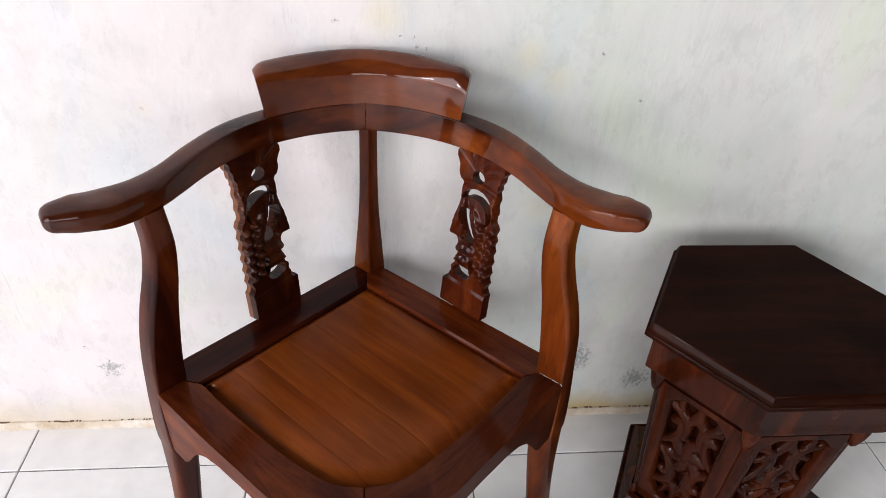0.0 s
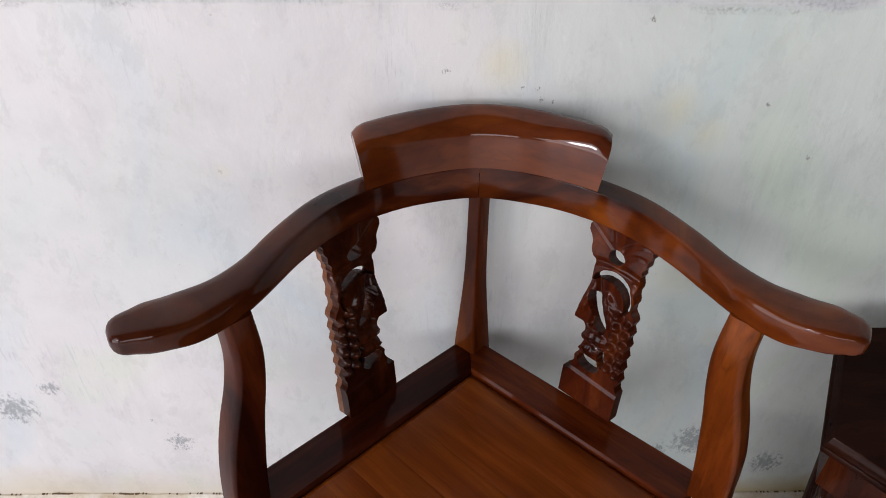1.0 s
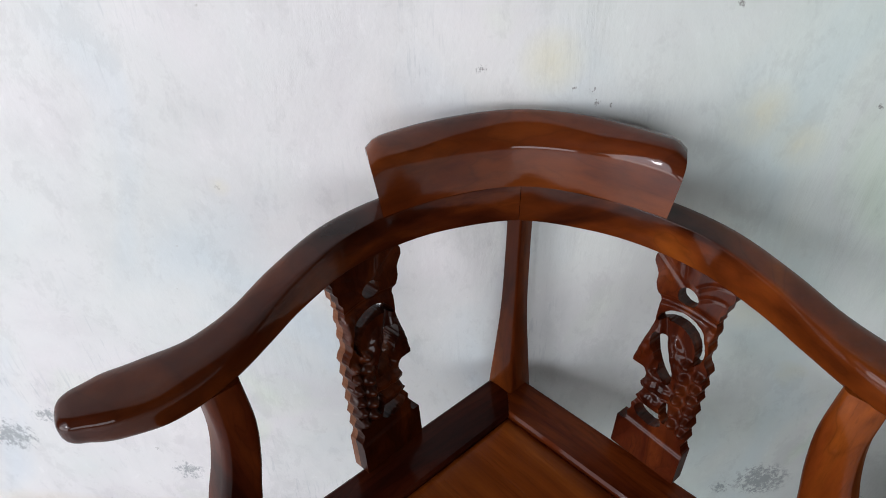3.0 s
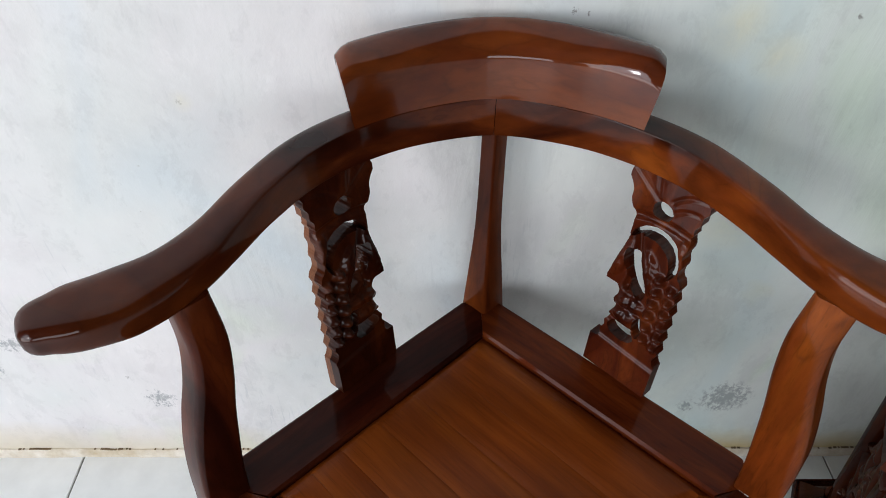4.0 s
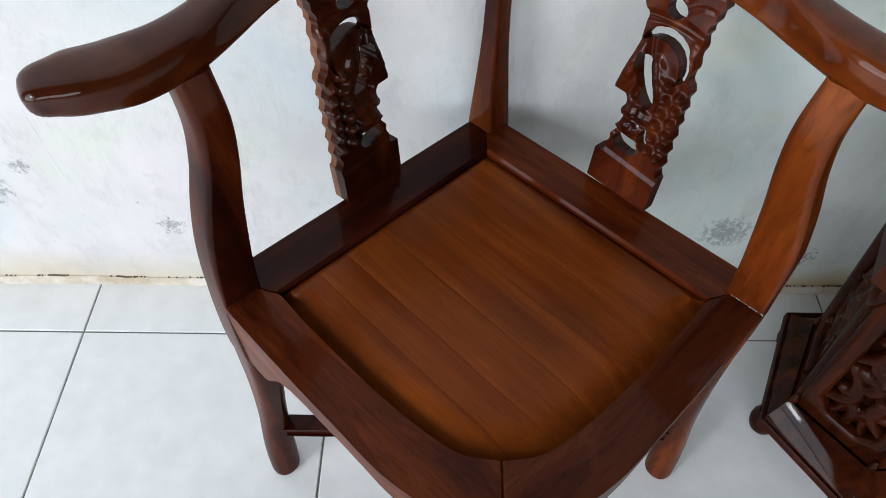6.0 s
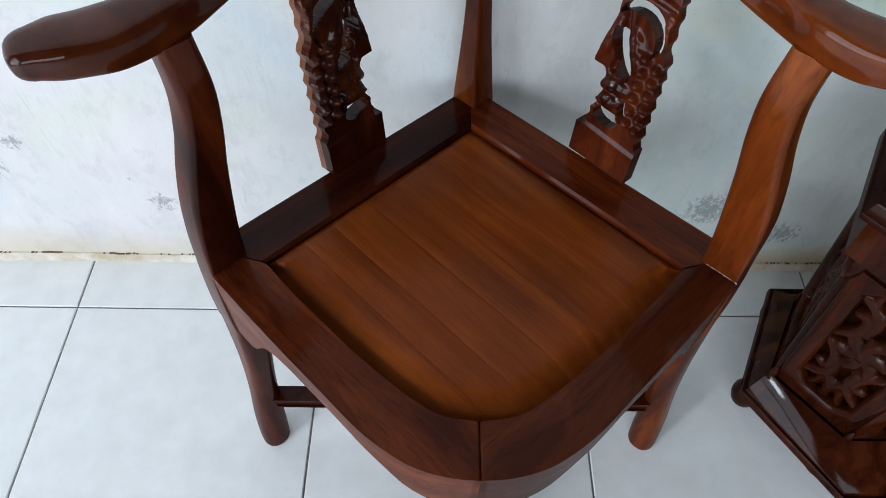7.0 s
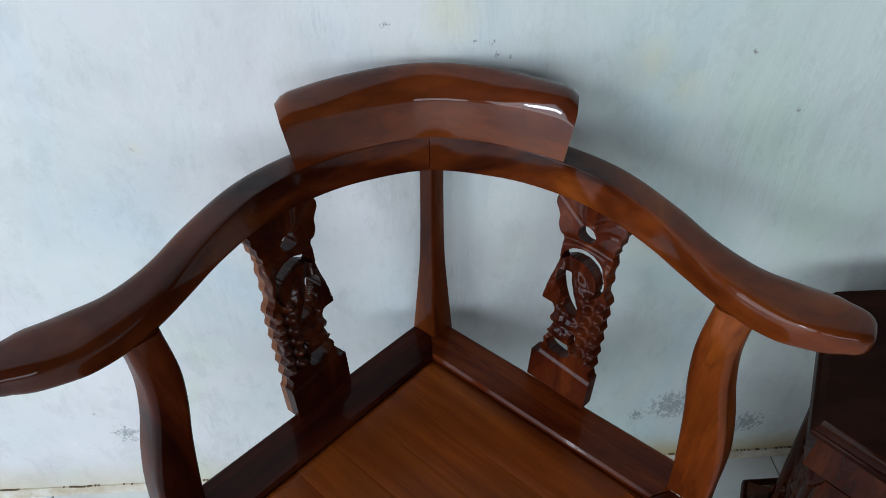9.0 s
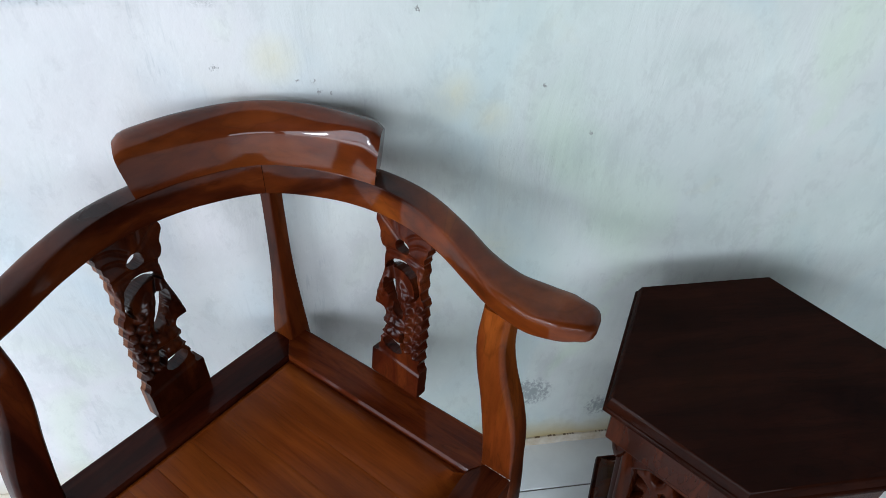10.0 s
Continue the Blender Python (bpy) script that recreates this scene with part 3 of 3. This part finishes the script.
# armrests: two bent timbers that meet under the crest
# u, v, half width, height of the middle, half height
ARM = [(0.0, 0.285, 0.021, 0.6635, 0.0202), (0.072, 0.2665, 0.0205, 0.6635, 0.019), (0.125, 0.236, 0.0195, 0.6635, 0.0182), (0.166, 0.195, 0.0185, 0.6645, 0.0178), (0.1955, 0.1425, 0.0172, 0.6648, 0.0172),
       (0.2145, 0.0965, 0.0172, 0.6648, 0.0167), (0.2345, 0.0580, 0.0215, 0.6655, 0.0165), (0.2575, 0.0335, 0.0262, 0.6668, 0.0155), (0.275, 0.016, 0.0252, 0.6718, 0.0146), (0.290, 0.006, 0.0198, 0.673, 0.0128)]


def arm(s):
    line = spline([(-u, *rest) for u, *rest in ARM[2:0:-1]] + ARM, 8)[16:]
    line[:, 0] *= 1.0 if s > 0 else 1.0 + 0.03 * np.clip((line[:, 0] - 0.22) / 0.07, 0, 1)
    rings = []
    n = len(line)
    for i, (u, v, w, zc, hh) in enumerate(line):
        du, dv = line[min(i + 1, n - 1), :2] - line[max(i - 1, 0), :2]
        ln = math.hypot(du, dv)
        nu, nv = dv / ln, -du / ln                      # towards the seat
        if nu * (0 - u) + nv * (0.03 - v) < 0:
            nu, nv = -nu, -nv
        k = i / (n - 1)
        soft = 0.05 + 0.5 * min(1, max(0, (k - 0.30) / 0.4)) ** 1.3 + 0.2 * max(0, (k - 0.8) / 0.2)
        ridge = max(0.0, (k - 0.66) / 0.34) * (0.45 if s < 0 else 1.0)          # worked edge along the hand end
        ring = []
        for q in range(48):
            a = 2 * math.pi * q / 48
            c, sn = math.cos(a), math.sin(a)
            e = soft if c > 0 else 0.75                 # flat inner face, round outer back
            if sn < 0:
                e = min(e, 0.45 + 0.25 * max(0, (k - 0.8) / 0.2))
            x = math.copysign(abs(c) ** e, c) * w
            z = math.copysign(abs(sn) ** e, sn) * hh
            if c > 0 and sn > 0:
                f = abs(math.sin(2 * a)) ** 2
                x, z = x + ridge * f * 0.0035, z + ridge * f * 0.001
            ring.append((s * (max(u + nu * x, 0.0003) if i == 0 else u + nu * x), v + nv * x, zc + z))
        rings.append(ring)
    u, v, _, zc, _ = line[-1]
    d = line[-1, :2] - line[-3, :2]
    d = d / np.hypot(*d)
    base = rings[n - 1]
    for grow, scale in ((0.0036, 0.955), (0.0070, 0.88), (0.0100, 0.77), (0.0124, 0.60), (0.0140, 0.34)):
        rings.append([(s * u + (x - s * u) * scale + s * d[0] * grow, v + (y - v) * scale + d[1] * grow, zc + (z - zc) * scale) for x, y, z in base])
    return loft(rings)


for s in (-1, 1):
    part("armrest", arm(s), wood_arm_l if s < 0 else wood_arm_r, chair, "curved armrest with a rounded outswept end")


def crest():
    """Raised back crest, bowed in plan, with a rolled top edge."""
    keys = [(0.066, 0.2445), (0.123, 0.2105), (0.156, 0.180)]
    curve = spline([(-u, v) for u, v in keys[::-1]] + [(0.0, 0.2615)] + keys, 10)
    seg = np.r_[0, np.cumsum(np.hypot(*np.diff(curve, axis=0).T))]
    mid = seg[-1] / 2
    profile = [(0.0, 0.684), (-0.0003, 0.70), (-0.0003, 0.7225), (-0.0001, 0.7240), (0.0008, 0.7262), (0.0046, 0.7318), (0.0066, 0.7338), (0.0098, 0.7365), (0.014, 0.7396), (0.020, 0.7432), (0.0255, 0.7458), (0.030, 0.7465), (0.0335, 0.7452), (0.0355, 0.742), (0.036, 0.730), (0.037, 0.684)]
    ends = [0.684, 0.70, 0.7310, 0.7324, 0.7340, 0.7392, 0.7404, 0.7418, 0.7430, 0.7440, 0.7442, 0.7438, 0.7425, 0.739, 0.730, 0.684]
    # the east end is planed to a broader slope
    planed = [(0.0, 0.684), (0.0, 0.70), (0.0, 0.7245), (0.0003, 0.7265), (0.0010, 0.7290), (0.0034, 0.7334), (0.0054, 0.7369), (0.0076, 0.7403), (0.0104, 0.7429), (0.0145, 0.7446), (0.0205, 0.7453), (0.026, 0.7450), (0.0315, 0.7432), (0.0345, 0.739), (0.036, 0.730), (0.037, 0.684)]
    rings = []
    for c in np.linspace(-1, 1, 41):
        ring = []
        k = min(1.0, max(0.0, (c - 0.40) / 0.45))
        east = k * k * (3 - 2 * k)
        for (off, z), flat, (off_e, z_e) in zip(profile, ends, planed):
            z = z + (flat - z) * abs(c) ** 1.8
            off, z = off + (off_e - off) * east, z + (z_e - z) * east
            k = (z - 0.684) / 0.072
            reach = (0.1325 - 0.36 * off if c < 0 else 0.1372 - 0.36 * off) + (0.0105 if c < 0 else 0.0085) * k - 0.006 * max(0.0, (k - 0.72) / 0.28) ** 2
            end = max(0.0, (abs(c) - 0.88) / 0.12)
            zz = z - 0.0085 * end ** 2.5 * max(0.0, k)
            pos = mid - 0.003 + c * (reach - 0.002)
            u, v = np.interp(pos, seg, curve[:, 0]), np.interp(pos, seg, curve[:, 1])
            e = 0.004
            tu = np.interp(pos + e, seg, curve[:, 0]) - np.interp(pos - e, seg, curve[:, 0])
            tv = np.interp(pos + e, seg, curve[:, 1]) - np.interp(pos - e, seg, curve[:, 1])
            ln = math.hypot(tu, tv)
            ring.append((u - tv / ln * off, v + tu / ln * off, zz))
        rings.append(ring)
    return loft(rings)


part("crest", crest(), wood_crest, chair, "bowed raised crest with rolled top edge")

SPLAT_W, SPLAT_H = 0.078, 0.252


def splat_solid(x, z):
    s, h = x / 0.076 + 0.5, z / SPLAT_H
    left = 0.0 + 0.03 * np.sin(h * 34) * (h > 0.6)
    left = np.where((h > 0.16) & (h < 0.30), 0.10 + 0.55 * (h - 0.16) + 0.015 * np.sin(h * 120), left)
    left = np.where((h >= 0.30) & (h < 0.44), 0.2 + 0.025 * np.sin(h * 80), left)
    left = np.where((h >= 0.44) & (h < 0.68), 0.0 + 0.75 * np.clip(h - 0.47, 0, 1), left)
    left = np.where((h >= 0.68) & (h < 0.76), 0.14, left)
    left = np.where(h >= 0.76, np.clip(0.12 - 1.1 * (h - 0.76), -0.04, 1) + 0.02 * np.sin(h * 60), left)
    right = np.where(h < 0.17, 1.0, 0.945 + 0.032 * np.sin(h * 47) ** 2)
    right = np.where(h > 0.60, 0.89 + 0.03 * np.sin(h * 40) ** 2, right)
    right = np.where(h > 0.78, 0.88 + 0.9 * (h - 0.78) + 0.015 * np.sin(h * 120), right)
    body = (s > left) & (s < right)

    def hole(sc, hc, sw, hw, tilt=0.0):
        ds, dh = (s - sc) * 0.076, (h - hc) * SPLAT_H
        c, n = math.cos(tilt), math.sin(tilt)
        sw, hw = sw + 0.0011, hw + 0.0011
        return ((ds * c + dh * n) / sw) ** 2 + ((dh * c - ds * n) / hw) ** 2 < 1

    moon = hole(0.51, 0.650, 0.0252, 0.0262) & ~hole(0.43, 0.606, 0.0245, 0.0252)
    leaf = hole(0.375, 0.53, 0.0075, 0.0265, 0.42)
    gaps = hole(0.47, 0.83, 0.0080, 0.0075) | hole(0.40, 0.235, 0.0135, 0.0072, -0.12) | hole(0.60, 0.295, 0.0036, 0.0105, 0.1)
    return body & ~(moon | leaf | gaps)


def splat_relief(x, z):
    s, h = x / 0.076 + 0.5, z / SPLAT_H
    w = 0.076

    def p(a, b):
        return ((a - 0.5) * w, b * SPLAT_H)

    def dome(sc, hc, sw, hw, tilt, top, veins=0.0):
        ds, dh = x - p(sc, hc)[0], z - p(sc, hc)[1]
        c, n = math.cos(tilt), math.sin(tilt)
        a, b = (ds * c + dh * n) / sw, (dh * c - ds * n) / hw
        q = np.sqrt(np.clip(1 - a * a - b * b, 0, 1))
        return q * top * (1 - veins * np.clip(1 - np.abs(a) * 5, 0, 1)) * (1 - 0.05 * (veins > 0) * np.cos(b * 16 + np.abs(a) * 5))

    def line(a, b, bend, r, depth):
        return stroke_field(x, z, ((*p(*a), *p(*b), bend, r, depth),))

    top = np.full_like(x, 0.0065)
    top = np.maximum(top, dome(0.57, 0.56, 0.0110, 0.032, 0.40, 0.0125, 0.12))
    top = np.maximum(top, dome(0.16, 0.565, 0.0100, 0.034, -0.32, 0.0110, 0.12))
    top = np.maximum(top, dome(0.86, 0.70, 0.0080, 0.026, 0.08, 0.0105, 0.1))
    top = np.maximum(top, dome(0.42, 0.385, 0.0200, 0.0135, 0.1, 0.0120, 0.15))
    top = np.maximum(top, dome(0.36, 0.315, 0.0160, 0.0105, -0.2, 0.0110, 0.15))
    for i in range(6):                                  # two strings of berries
        top = np.maximum(top, dome(0.71 + 0.010 * max(0, i - 3), 0.565 - 0.058 * i, 0.0068, 0.0068, 0.0, 0.0150))
        top = np.maximum(top, dome(0.885, 0.54 - 0.056 * i, 0.0066, 0.0066, 0.0, 0.0140))
    hollow = line((0.27, 0.70), (0.30, 0.45), 0.004, 0.0035, 0.006)
    hollow = hollow + line((0.22, 0.34), (0.60, 0.345), 0.003, 0.0022, 0.004) + line((0.15, 0.28), (0.62, 0.27), -0.004, 0.0025, 0.004)
    hollow = hollow + line((0.05, 0.76), (0.95, 0.77), 0.006, 0.0042, 0.0028)
    top = top - hollow
    cut = line((0.0, 0.95), (0.42, 0.86), 0.0, 0.0022, 0.0012) + line((0.55, 0.88), (0.95, 0.94), 0.004, 0.0020, 0.0009)
    cut = cut + line((0.6, 0.84), (0.9, 0.88), 0.003, 0.0020, 0.0009) + line((0.30, 0.99), (0.36, 0.89), 0.0, 0.0018, 0.0008)
    k = np.clip((h - 0.140 - 0.02 * (1 - s)) / 0.018, 0, 1)
    return 0.0085 + (top - cut - 0.0085) * k * k * (3 - 2 * k)


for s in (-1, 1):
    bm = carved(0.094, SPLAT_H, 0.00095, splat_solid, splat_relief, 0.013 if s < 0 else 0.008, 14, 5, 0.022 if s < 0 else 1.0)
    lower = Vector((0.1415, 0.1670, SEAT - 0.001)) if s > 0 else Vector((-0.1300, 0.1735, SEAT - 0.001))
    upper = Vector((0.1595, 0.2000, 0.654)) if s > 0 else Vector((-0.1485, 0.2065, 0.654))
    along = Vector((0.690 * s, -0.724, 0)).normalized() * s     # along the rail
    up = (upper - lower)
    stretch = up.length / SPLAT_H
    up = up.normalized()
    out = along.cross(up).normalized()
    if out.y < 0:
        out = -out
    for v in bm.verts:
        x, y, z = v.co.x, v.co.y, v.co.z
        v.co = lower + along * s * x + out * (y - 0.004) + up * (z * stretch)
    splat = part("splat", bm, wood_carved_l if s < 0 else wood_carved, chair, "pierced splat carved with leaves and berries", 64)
    splat.data.materials.append(wood_lit_edge)


def bar(a, b, wid, hgt):
    a, b = Vector(a), Vector(b)
    d = (b - a).normalized()
    side = d.cross(Vector((0, 0, 1))).normalized()
    bm = box(-0.5, -0.5, -0.5, 0.5, 0.5, 0.5)
    ln = (b - a).length
    for v in bm.verts:
        x, y, z = v.co
        v.co = (a + b) / 2 + d * (x * ln) + side * (y * wid) + Vector((0, 0, z * hgt))
    bmesh.ops.bevel(bm, geom=bm.edges[:], offset=0.0025, segments=2, affect="EDGES")
    return bm


part("stretcher", bar((-0.255, 0.022, 0.10), (0.255, 0.022, 0.10), 0.016, 0.022), wood_rail_l, chair, "straight crossing stretcher")
part("stretcher", bar((0, -0.13, 0.121), (0, 0.262, 0.121), 0.016, 0.02), wood_rail_l, chair)


def chipped_seam():
    """Broken pale filler in the joint between the east post and the seat."""
    bm = bmesh.new()
    a, b = Vector((0.2262, 0.0325, SEAT + 0.0004)), Vector((0.2510, 0.0085, SEAT + 0.0004))
    side = (b - a).cross(Vector((0, 0, 1))).normalized()
    for i in range(34):
        t0, t1 = i / 34, (i + 0.8) / 34
        w = 0.0014 * noise.noise((i * 0.7, 1.3, 4.0)) + 0.0003
        if w <= 0.0001:
            continue
        p, q = a.lerp(b, t0), a.lerp(b, t1)
        ring = [p - side * w, q - side * w * 0.7, q + side * w, p + side * w * 0.8]
        top = [bm.verts.new(v + Vector((0, 0, 0.0004))) for v in ring]
        low = [bm.verts.new(v - Vector((0, 0, 0.002))) for v in ring]
        bm.faces.new(top)
        for k in range(4):
            bm.faces.new((low[k], low[(k + 1) % 4], top[(k + 1) % 4], top[k]))
    return bm


part("joint_filler", chipped_seam(), filler_mat, chair, "chipped pale filler in the joint")

# ---- hexagonal pedestal cabinet ----
KX, KY = 0.643, 1.175
cabinet = thing("pedestal_cabinet", KX, KY, 0, "dark red-brown hexagonal wooden pedestal cabinet with pierced carved sides", "cabinet")
cabinet.scale.z = 1.022
HEX = [(0.206, -0.018), (0.098, 0.165), (-0.098, 0.165), (-0.206, -0.018), (-0.0965, -0.157), (0.0965, -0.157)]
HEX_FOOT = [(0.206, -0.024), (0.112, 0.152), (-0.083, 0.152), (-0.173, -0.024), (-0.076, -0.176), (0.108, -0.176)]


def hexagon(scale, plan=HEX):
    return [(x * scale, y * scale) for x, y in plan]


def hex_stack(levels, foot=()):
    """Hexagonal moulding through (scale, z) levels, over levels of the wider foot."""
    rings = [[(x, y, z) for x, y in hexagon(k, HEX_FOOT)] for k, z in foot]
    return loft(rings + [[(x, y, z) for x, y in hexagon(k)] for k, z in levels])


part("tabletop", hex_stack([(0.95, 0.432), (0.985, 0.433), (0.998, 0.4355), (1.0, 0.4385), (0.998, 0.4410), (0.990, 0.4424), (0.984, 0.4430), (0.979, 0.4462), (0.966, 0.4518), (0.959, 0.4545), (0.952, 0.4556)]),
     wood_cabinet, cabinet, "dark hexagonal top with stepped edge")
part("frieze", hex_stack([(0.90, 0.374), (0.915, 0.375), (0.922, 0.378), (0.922, 0.424), (0.935, 0.428), (0.95, 0.4318)]), wood_cabinet_face, cabinet)
part("base_moulding", hex_stack([(0.70, 0.084), (0.69, 0.080), (0.62, 0.080)], [(0.975, 0.034), (1.0, 0.036), (1.0, 0.046), (0.992, 0.0495), (0.982, 0.0490), (0.976, 0.0470), (0.968, 0.0475), (0.960, 0.0530)]), wood_cabinet_face, cabinet, "broad sloped base moulding")
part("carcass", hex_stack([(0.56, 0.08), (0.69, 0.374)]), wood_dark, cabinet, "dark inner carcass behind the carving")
part("carcass_band", hex_stack([(0.77, 0.345), (0.80, 0.362), (0.88, 0.3738)]), wood_cabinet, cabinet)

BODY = 0.80


def taper(z):
    """The body narrows towards its foot."""
    return 1 - 0.15 * min(1.0, max(0.0, (0.35 - z) / 0.265))


PW_CUT = 0.004


def panel_parts(width, height):
    ow, oh = width * 0.5 - 0.027, 0.222

    def frame_solid(x, z):
        zc = z - height * 0.52
        q = np.maximum(np.abs(x) - ow, np.abs(zc) - oh / 2)
        cut = (np.abs(x) - ow) + (np.abs(zc) - oh / 2) > -0.016
        return (q > 0) | cut

    def frame_relief(x, z):
        zc = z - height * 0.52
        q = np.maximum(np.maximum(np.abs(x) - ow, np.abs(zc) - oh / 2), (np.abs(x) - ow) + (np.abs(zc) - oh / 2) + 0.016)
        return 0.004 + 0.007 * np.clip(q / 0.006, 0, 1) ** 0.5 - 0.008 * np.clip((np.abs(x) - width / 2 + 0.010) / 0.010, 0, 1) ** 2

    strokes = []
    cx, cz = 0.0, height * 0.52
    for i in range(6):
        a = i * math.pi / 3 + 0.3
        strokes.append((cx + 0.008 * math.cos(a), cz + 0.008 * math.sin(a), cx + 0.028 * math.cos(a), cz + 0.030 * math.sin(a), 0.004, 0.0120, 0.010))
    strokes.append((cx, cz, cx + 1e-5, cz, 0, 0.009, 0.013))
    for sx in (-1, 1):
        for sz in (-1, 1):
            strokes.append((sx * 0.014, cz + sz * 0.036, sx * ow, cz + sz * (oh / 2 - 0.024), sx * sz * 0.014, 0.0100, 0.009))
            strokes.append((0.0, cz + sz * oh / 2, sx * ow * 0.8, cz + sz * 0.058, -sx * sz * 0.012, 0.0094, 0.008))
            strokes.append((sx * ow, cz + sz * 0.010, sx * 0.022, cz + sz * 0.056, sx * sz * 0.008, 0.0086, 0.010))
            strokes.append((sx * ow * 0.62, cz + sz * oh / 2, sx * ow * 0.50, cz + sz * (oh / 2 - 0.034), sx * 0.006, 0.0066, 0.007))

    def solid(x, z):
        return stroke_field(x, z, strokes) > 0.0008

    def rel(x, z):
        return 0.001 + stroke_field(x, z, strokes) + 0.0006 * np.sin(x * 900 + z * 700)

    return (frame_solid, frame_relief), (solid, rel), ow, oh


hexb = hexagon(BODY)
for i in range(6):
    (x0, y0), (x1, y1) = hexb[i], hexb[(i + 1) % 6]
    width = math.hypot(x1 - x0, y1 - y0) - PW_CUT
    z0, height = 0.086, 0.266
    (fs, fr), (cs, cr), ow, oh = panel_parts(width, height)
    mx, my = (x0 + x1) / 2, (y0 + y1) / 2
    ux, uy = (x1 - x0) / (width + PW_CUT), (y1 - y0) / (width + PW_CUT)
    outward = Vector((uy, -ux, 0))
    if outward.x * mx + outward.y * my < 0:
        outward, ux, uy = -outward, -ux, -uy
    for k, (fn_s, fn_r, thick, cell, back) in enumerate(((fs, fr, 0.006, 0.0028, 0.010), (cs, cr, 0.005, 0.0022, 0.016))):
        bm = carved(width if k == 0 else 2 * ow + 0.006, height, cell, fn_s, fn_r, thick)
        for v in bm.verts:
            x, y, z = v.co
            v.co = Vector((mx, my, z0)) + Vector((ux, uy, 0)) * x + outward * (-y - back) + Vector((0, 0, z))
            f = taper(v.co.z)
            v.co.x, v.co.y = v.co.x * f, v.co.y * f
        if k == 0:
            panel = part("side_panel", bm, wood_cabinet_face, cabinet)
        else:
            part("carving", bm, wood_cabinet_face, panel, "pierced scroll and flower carving")


def turned(z0, z1, r):
    h = z1 - z0
    return [(r * 0.3, z0), (r * 0.8, z0 + h * 0.06), (r, z0 + h * 0.25), (r * 0.8, z0 + h * 0.6), (r * 0.45, z0 + h * 0.9), (r * 0.2, z1)]


for x, y in hexagon(BODY * 0.985):
    for prof in (turned(0.080, 0.100, 0.006), [(r, 0.450 - z) for r, z in turned(0.078, 0.124, 0.013)][::-1]):
        bm = lathe(prof, 14)
        f = taper(sum(v.co.z for v in bm.verts) / len(bm.verts))
        bmesh.ops.translate(bm, verts=bm.verts[:], vec=(x * f, y * f, 0))
        part("corner_drop", bm, wood_cabinet_face, cabinet)
for x, y in hexagon(0.735):
    bm = lathe([(0.012, 0.0), (0.017, 0.003), (0.0205, 0.014), (0.021, 0.024), (0.017, 0.036), (0.016, 0.041)], 18)
    bmesh.ops.translate(bm, verts=bm.verts[:], vec=(x, y, 0))
    part("bun_foot", bm, wood_cabinet_face, cabinet)

# ---- floor tiles ----
TILE, JOINT, TX, TY = 0.40, 0.0026, -0.55, 1.304


def tile_mesh(w, h):
    bm = box(JOINT / 2, JOINT / 2, -0.008, w - JOINT / 2, h - JOINT / 2, 0.0)
    edges = [e for e in bm.edges if all(v.co.z > -1e-6 for v in e.verts)]
    bmesh.ops.bevel(bm, geom=edges, offset=0.0012, segments=1, affect="EDGES")
    me = bpy.data.meshes.new("tile")
    bm.to_mesh(me)
    bm.free()
    me.materials.append(tile_mat)
    return me


whole, cut = tile_mesh(TILE, TILE), tile_mesh(TILE, WALL_Y - TY)
for i in range(-5, 8):
    for j in range(-10, 1):
        x, y = TX + i * TILE, TY + j * TILE
        if x < ROOM[0] - 0.4 or x > ROOM[1]:
            continue
        ob = new("tile", cut if j == 0 else whole)
        ob.location = (x, y, random.uniform(-0.0003, 0.0003))
        ob.parent = floor
